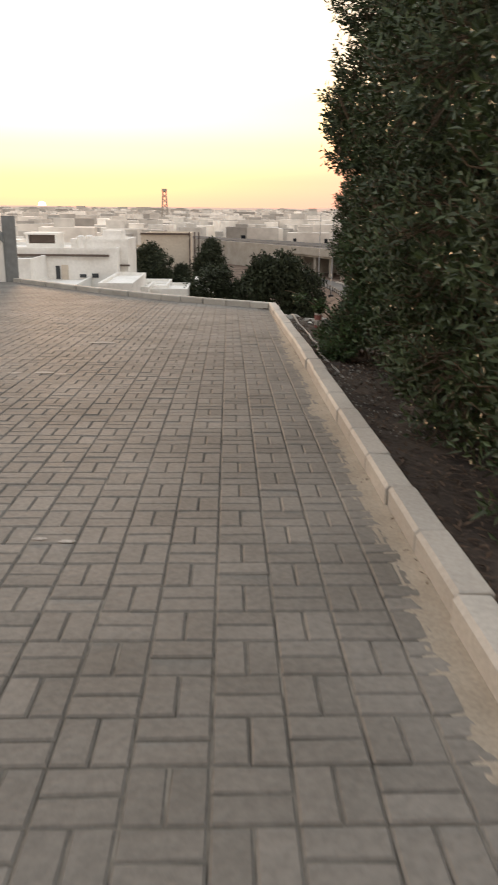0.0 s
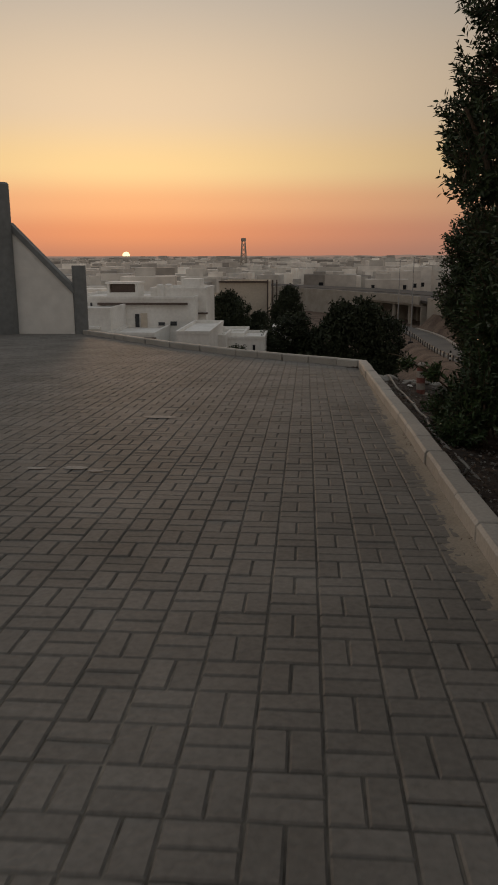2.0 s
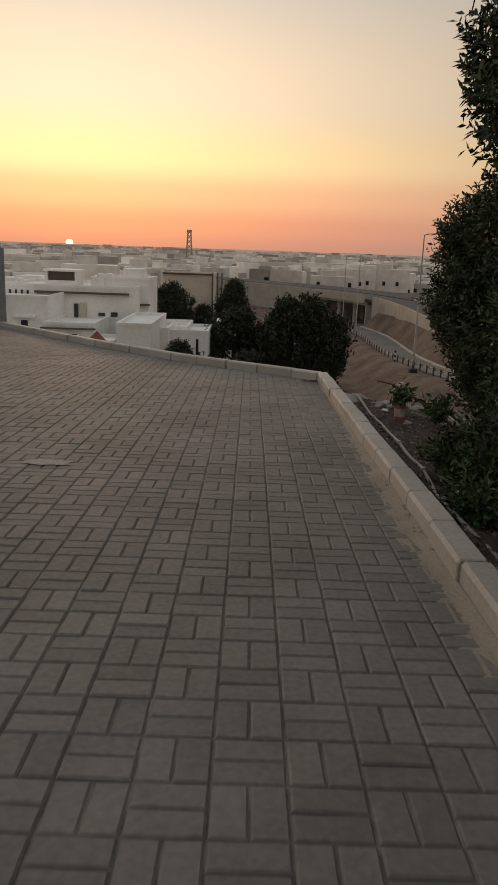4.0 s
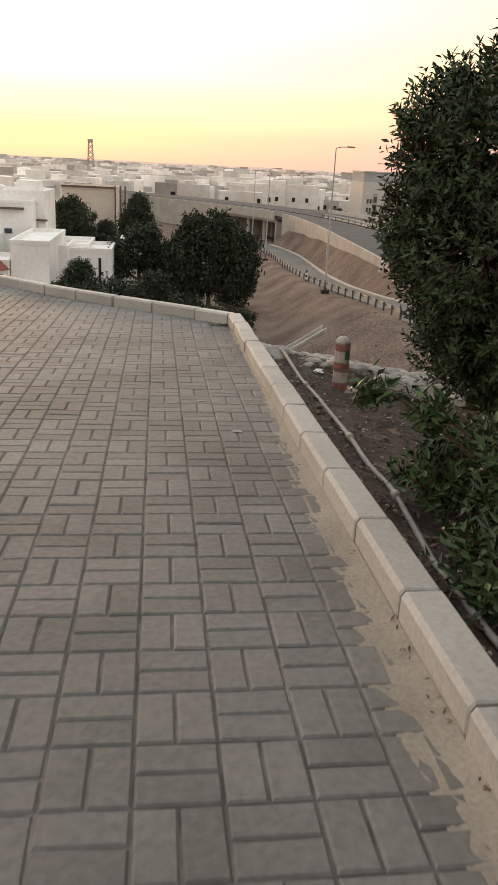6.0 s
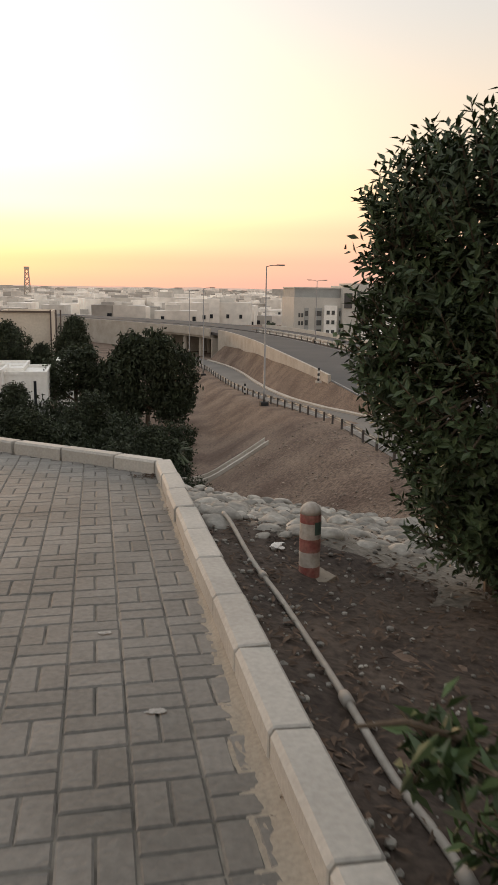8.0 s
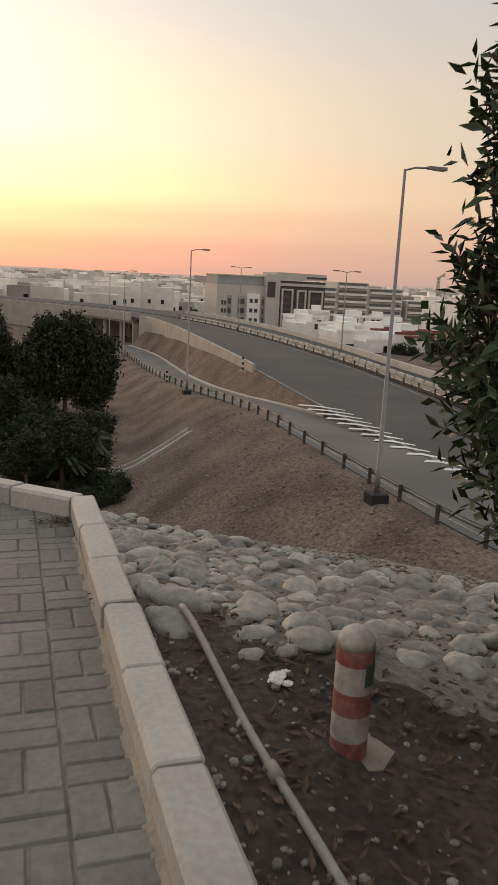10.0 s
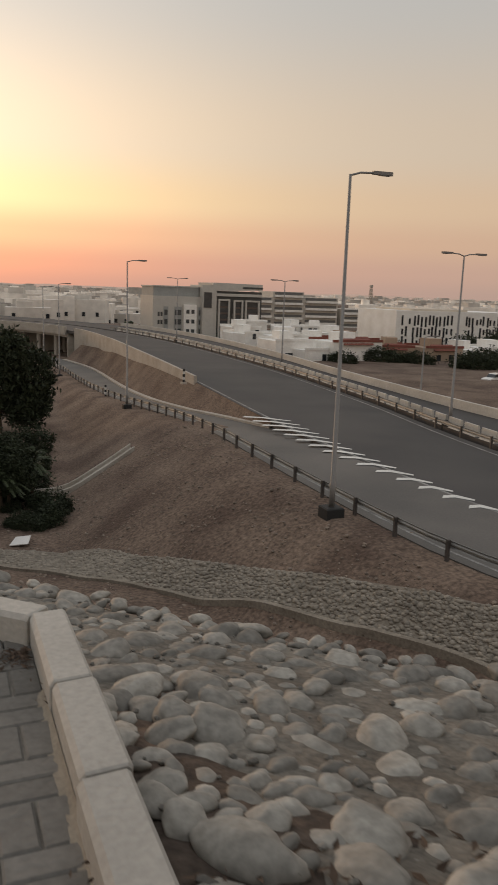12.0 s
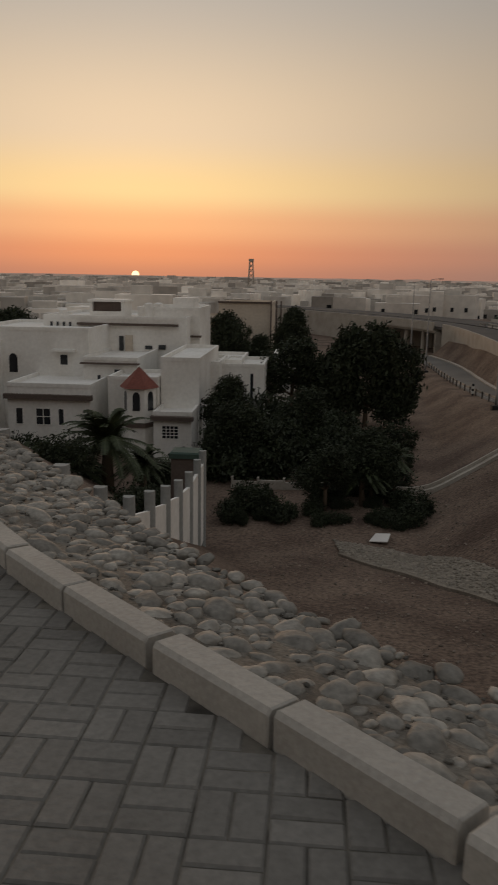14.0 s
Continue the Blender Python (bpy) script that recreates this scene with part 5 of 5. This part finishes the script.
for j, z in enumerate((-5.0, -7.9, -10.6)):
    for i in range(32):
        x = 113 + i * 1.18 + rng.uniform(-0.2, 0.2)
        if 129 < x < 133 or rng.random() < 0.12:
            continue
        ob = part("slit_window", slit if rng.random() > 0.3 else slit_s, M_GLASS, school)
        ob.location = (x, 180, z + rng.uniform(-0.3, 0.3))
part("dark_wing", Shape().box(151.6, 181, -14, 156, 200, -2.9), M_DARKTRIM, school)
part("entrance_frame", Shape().box(156, 182, -3.8, 170, 200, -2.9).box(168, 182, -14, 170, 200, -3.8), M_CREAM, school)


def small_house(x, y, z, w, d, h, rz, material, roof=None, seed=0):
    r = random.Random(seed)
    t = thing("house", "small white rendered house beyond the highway" if material is M_WHITE else "small tan rendered house with a red roof edge", "house", group="houses beyond the highway", at=(x, y, z), rz=rz)
    part("wall", Shape().box(-w / 2, -d / 2, -2, w / 2, d / 2, h), material, t)
    part("parapet", Shape().box(-w / 2 - 0.1, -d / 2 - 0.1, h, w / 2 + 0.1, -d / 2 + 0.2, h + 0.5), roof or material, t)
    part("parapet", Shape().box(-w / 2 - 0.1, d / 2 - 0.2, h, w / 2 + 0.1, d / 2 + 0.1, h + 0.5), roof or material, t)
    if roof:
        s = Shape()
        s.add([(-w * 0.3, -d / 2 - 0.6, h - 0.5), (w * 0.3, -d / 2 - 0.6, h - 0.5), (w * 0.3, -d / 2 + 1.5, h + 0.7), (-w * 0.3, -d / 2 + 1.5, h + 0.7), (-w * 0.3, -d / 2 + 1.5, h - 0.5), (w * 0.3, -d / 2 + 1.5, h - 0.5)], [(0, 1, 2, 3), (0, 3, 4), (1, 5, 2), (0, 4, 5, 1), (2, 5, 4, 3)])
        part("tiled_canopy", s, roof, t)
    part("roof_room", Shape().box(-w * 0.2, -d * 0.1, h, w * 0.15, d * 0.3, h + 1.8), material, t)
    for k in range(r.randint(2, 4)):
        xx = r.uniform(-w / 2 + 1, w / 2 - 1)
        zz = r.choice((1.0, 3.8)) if h > 5 else 1.2
        part("window", Shape().box(xx - 0.5, -d / 2 - 0.08, zz, xx + 0.5, -d / 2 + 0.05, zz + 1.3), M_GLASS, t)
    return t


rng = random.Random(21)
k = 0
for row in range(4):
    for col in range(9):
        y = 150 + row * 17 + rng.uniform(-4, 4)
        x = (0.40 + 0.058 * col) * (y - 6) + rng.uniform(-3, 3)
        if x < across(PARAPET, min(y, 250)) + 14 or (100 < x < 165 and y > 166):
            continue
        tan = (col, row) in ((4, 0), (5, 0), (3, 1))
        small_house(x, y, -13.2, rng.uniform(7, 12), rng.uniform(7, 10), rng.uniform(3.2, 5.2) + row * 0.4, rng.uniform(-25, 25), M_TAN if tan else M_WHITE, M_REDROOF if rng.random() < 0.16 or tan else None, k)
        k += 1
for x, y, k in ((96, 128, 1.6), (101, 130, 1.8), (107, 131, 1.7), (113, 132, 1.9), (119, 133, 1.8), (125, 134, 1.8), (131, 136, 1.9), (74, 140, 1.2), (84, 142, 1.5), (90, 138, 1.3), (118, 160, 2.2), (134, 168, 2.4), (68, 175, 1.5), (100, 165, 1.5)):
    tree(BUSH, "dark hedge bush by the houses", x, y, (k * 1.3, k, k * 1.2), k * 90, -12.6, group="roadside bushes", name="bush")


arch = thing("pipe_arch", "dark curved service pipe arching over the white walls", "pipe")
part("tube", Shape().tube(spline([(64, 186, -11.1), (74, 186, -11.0), (78.6, 186, -11.3), (80.4, 186, -12.4), (80.8, 186, -14.5)], 5), 0.42, 10), M_SLATE, arch, smooth=True)
s = Shape()
vs = []
for a in range(15):
    for b in range(9):
        u, v = a / 7 - 1, b / 4 - 1
        vs.append((205 + u * 70, 390 + v * 50, -17 + 12.5 * max(0.0, 1 - u * u) ** 0.6 * max(0.0, 1 - v * v) ** 0.5 + rolling(u * 40, v * 40, 9, 1.0)))
s.add(vs, [(a * 9 + b, (a + 1) * 9 + b, (a + 1) * 9 + b + 1, a * 9 + b + 1) for a in range(14) for b in range(8)])
tagged(part("hill", s, M_DIRT, smooth=True), "low brown stony hill behind the houses", "hill", kind="structure")
for x, y, k in ((160, 345, 1.6), (172, 342, 2.0), (186, 341, 1.4), (214, 343, 1.8), (228, 346, 2.2), (240, 350, 1.5)):
    tree(BUSH, "dark scrub bush on the low hill", x, y, (k * 1.4, k, k), k * 130, -13.5 + k, group="hill bushes", name="bush")


def car(x, y, z, rz, label):
    t = thing("car", label, "car", at=(x, y, z), rz=rz)
    body = Shape()
    body.prism([(-2.2, 0.35), (2.2, 0.35), (2.25, 0.8), (1.3, 1.0), (0.75, 1.05), (-2.2, 1.05)], -0.85, 0.85, pose(0, 0, 0, 90, 0, 0))
    part("body", body, M_CARWHITE, t)
    part("cabin", Shape().prism([(-2.0, 1.05), (0.8, 1.05), (0.3, 1.55), (-1.8, 1.6)], -0.72, 0.72, pose(0, 0, 0, 90, 0, 0)), M_GLASS, t)
    part("roof", Shape().prism([(-1.82, 1.6), (0.3, 1.55), (0.2, 1.63), (-1.7, 1.67)], -0.7, 0.7, pose(0, 0, 0, 90, 0, 0)), M_CARWHITE, t)
    for wx in (-1.4, 1.4):
        for wy in (-0.85, 0.85):
            wheel = part("wheel", Shape().tube([(wx, wy - 0.1, 0.36), (wx, wy + 0.1, 0.36)], 0.36, 14), M_TYRE, t)
            part("rim", Shape().tube([(wx, wy - 0.11, 0.36), (wx, wy + 0.11, 0.36)], 0.2, 10), M_STEEL, wheel)


car(86, 110, -12.55, 200, "white van parked beyond the highway")
car(68, 80, -12.3, 30, "white car parked beyond the parapet")


# ---- masts and distance ----
def mast(x, y, z, high, wide, label):
    t = thing("lattice_mast", label, "mast", at=(x, y, z))
    legs = [(-1, -1), (1, -1), (1, 1), (-1, 1)]
    for a, b in legs:
        # members use the pale concrete colour as painted-on haze, not as concrete
        part("leg", Shape().tube([(a * wide, b * wide, 0), (a * wide * 0.35, b * wide * 0.35, high)], wide * 0.12, 4), M_CONC, t)
    s = Shape()
    for k in range(9):
        f, g = k / 9, (k + 1) / 9
        for i in range(4):
            (a, b), (c, d) = legs[i], legs[(i + 1) % 4]
            w0, w1 = wide * (1 - 0.65 * f), wide * (1 - 0.65 * g)
            s.tube([(a * w0, b * w0, high * f), (c * w1, d * w1, high * g)], wide * 0.07, 4, False)
            s.tube([(c * w0, d * w0, high * f), (a * w1, b * w1, high * g)], wide * 0.07, 4, False)
    part("bracing", s, M_CONC, t)
    part("antenna", Shape().box(-wide * 0.6, -wide * 0.6, high * 0.94, wide * 0.6, wide * 0.6, high), M_CONC, t)


mast(-48, 600, -17, 31.5, 3.0, "lattice telecom mast on the horizon")
mast(292, 500, -14, 22.5, 1.6, "lattice telecom mast beyond the houses")

rng = random.Random(8)
walls, holes, roofs = Shape(), Shape(), Shape()
for k in range(2600):
    y = 140 * math.exp(rng.random() * 3.1)
    x = y * rng.uniform(-0.62, 0.95)
    if y < 420 and across(MAIN_L, min(y, 295)) - 16 < x < across(PARAPET, min(y, 295)) + 30 and y < 310:
        continue
    if -30 < x < 40 and y < 235 or (y < 330 and x > 45 and y < 0.95 * x + 260):
        continue
    if -40 < x < 0 and y < 160:
        continue
    w, d, h = rng.uniform(7, 16) * (1 + y / 1500), rng.uniform(8, 14), rng.choice((4.5, 7.5, 8, 8.5, 9)) * (1 + 0.4 * rng.random() ** 4) * (1 + y / 4500)
    z = -15 - 5.0 * min(1.0, max(0.0, (math.hypot(x, y) - 300) / 1500))
    m = pose(x, y, z, 0, 0, rng.uniform(-20, 20))
    walls.box(-w / 2, -d / 2, -1, w / 2, d / 2, h, m)
    walls.box(-w * 0.25, -d * 0.2, h, w * 0.1, d * 0.3, h + rng.uniform(0.8, 2.6), m)
    if y < 900:
        for i in range(rng.randint(2, 5)):
            xx, zz = rng.uniform(-w / 2 + 0.8, w / 2 - 0.8), rng.choice((1.2, 4.4)) if h > 6 else 1.4
            holes.box(xx - 0.6, -d / 2 - 0.1, zz, xx + 0.6, -d / 2, zz + 1.6, m)
for k in range(50):
    y = rng.uniform(900, 2600)
    x = y * rng.uniform(-0.5, 0.8)
    w, h = rng.uniform(10, 30), rng.uniform(11, 22)
    walls.box(-w / 2, -8, -2, w / 2, 8, h, pose(x, y, -20, 0, 0, rng.uniform(-20, 20)))
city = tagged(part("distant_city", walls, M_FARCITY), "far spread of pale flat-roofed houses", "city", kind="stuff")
tagged(part("distant_windows", holes, M_GLASS, city), kind="stuff")
s = Shape()
for k in range(900):
    y = 250 * math.exp(rng.random() * 2.2)
    x = y * rng.uniform(-0.6, 0.9)
    if -30 < x < 62 and y < 330:
        continue
    z = -15 - 5.0 * min(1.0, max(0.0, (math.hypot(x, y) - 300) / 1500))
    r = rng.uniform(0.9, 2.4) * (1 + y / 1500)
    for j in range(5):
        put(s, PEBBLES[rng.randrange(6)], pose(x + rng.uniform(-1, 1) * r, y, z + r * rng.uniform(0.6, 1.3), 0, 0, rng.uniform(0, 360)) @ Matrix.Diagonal((r, r, r * 0.8, 1)))
tagged(part("distant_trees", s, M_LEAF_FAR), "far dark trees among the houses", "trees", kind="stuff")
# low ridge along the horizon; its warm emission stands in for dusk haze
s = Shape()
vs = []
for k in range(121):
    a = radians(-62 + k * 1.05)
    h = -6 + 12 * (0.5 + 0.5 * noise.noise((k * 0.13, 0, 0))) + 5 * noise.noise((k * 0.6, 5, 0))
    vs += [(4300 * math.sin(a), 4300 * math.cos(a), -30), (4300 * math.sin(a), 4300 * math.cos(a), h)]
s.add(vs, [(2 * k, 2 * k + 2, 2 * k + 3, 2 * k + 1) for k in range(120)])
hazy = bpy.data.materials.new("haze_glow")
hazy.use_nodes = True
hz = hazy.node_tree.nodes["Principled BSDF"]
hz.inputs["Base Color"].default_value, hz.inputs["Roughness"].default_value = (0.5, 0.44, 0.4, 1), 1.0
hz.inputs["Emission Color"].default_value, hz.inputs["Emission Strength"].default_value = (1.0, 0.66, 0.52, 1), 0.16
tagged(part("backdrop_ridge", s, hazy), "low ridge on the horizon with a painted haze glow", "hills", kind="structure")
# the sun's disc on the horizon
s = Shape()
c = Vector((-1055, 4560, 5))
right, up = Vector((4560, 1055, 0)).normalized(), Vector((0, 0, 1))
s.add([c + (right * math.cos(t * math.tau / 40) + up * math.sin(t * math.tau / 40)) * 21 for t in range(40)], [tuple(range(40))])
glow = bpy.data.materials.new("sun_glow")
glow.use_nodes = True
gn = glow.node_tree
em = gn.nodes.new("ShaderNodeEmission")
em.inputs[0].default_value, em.inputs[1].default_value = (1.0, 0.82, 0.4, 1), 2.0
gn.links.new(em.outputs[0], gn.nodes["Material Output"].inputs[0])
tagged(part("backdrop_sun", s, glow), "small bright disc of the setting sun", "sun", kind="structure")

# pale scuffs of spilt paint on the blocks
rng = random.Random(14)
for x, y, r in ((-0.56, -2.03, 0.03), (-0.435, -2.06, 0.035), (-1.78, 2.12, 0.07), (-1.5, 2.15, 0.09), (-1.33, 2.07, 0.06), (-1.29, 4.38, 0.16), (0.72, 5.63, 0.035), (0.56, 6.32, 0.03)):
    s = Shape()
    ring = [(x + r * (1 + 0.5 * noise.noise((k, x, y))) * math.cos(k * math.tau / 14), y + 0.55 * r * (1 + 0.5 * noise.noise((k + 9, x, y))) * math.sin(k * math.tau / 14)) for k in range(14)]
    s.add([(a, b, paving_z(b) + 0.006) for a, b in ring], [tuple(range(14))])
    tagged(part("paint_stain", s, M_SCUFF), "pale dried paint stain on the paving blocks", "stain", group="paint stains")

# ---- paving blocks ----
UNIT, JOINT = 0.2033, 0.0026
rng = random.Random(2)
poly = np.array([(-40, -30), (1.07, -30), (1.07, 9.76)] + [(x + 0.02, y + 0.02) for x, y in FAR_KERB[1:]] + [(-40, 40)], float)


def inside(x, y):
    hit = False
    for (ax, ay), (bx, by) in zip(poly, np.roll(poly, -1, 0)):
        if (ay > y) != (by > y) and x < (bx - ax) * (y - ay) / (by - ay) + ax:
            hit = not hit
    return hit


flat = [Shape().box(-a / 2 + JOINT, -b / 2 + JOINT, -0.03, a / 2 - JOINT, b / 2 - JOINT, 0.0, chamfer=0.007) for a, b in ((UNIT, UNIT / 2), (UNIT / 2, UNIT))]
block_mesh = [f.mesh("paving_block", M_PAVER) for f in flat]
rest = Shape()
for j in range(-44, 124):
    for i in range(-66, 6):
        cx, cy = 0.0095 + (i + 0.5) * UNIT, 2.8047 + (j - 40 + 0.5) * UNIT
        if not -6.2 < cy < 25 or not inside(cx - 0.05, cy - 0.05) or (cx < -9 and cy < 2):
            continue
        upright = (i + (j - 40)) % 2 == 0
        for h in (-0.25, 0.25):
            x, y = (cx + h * UNIT, cy) if upright else (cx, cy + h * UNIT)
            if not inside(x, y):
                continue
            m = pose(x, y, paving_z(y) + rng.gauss(0, 0.0012), math.degrees(-0.04) + rng.gauss(0, 0.35), rng.gauss(0, 0.35), rng.gauss(0, 0.4))
            if -0.6 < x < 0.95 and 1.5 < y < 5.3:
                ob = part("paving_block", block_mesh[1 if upright else 0], M_PAVER, pavement)
                ob.matrix_world = m
            else:
                f = flat[1 if upright else 0]
                rest.add([m @ Vector(p) for p in f.v], f.f[1:])
tagged(part("paving_blocks", rest, M_PAVER, pavement), kind="stuff")
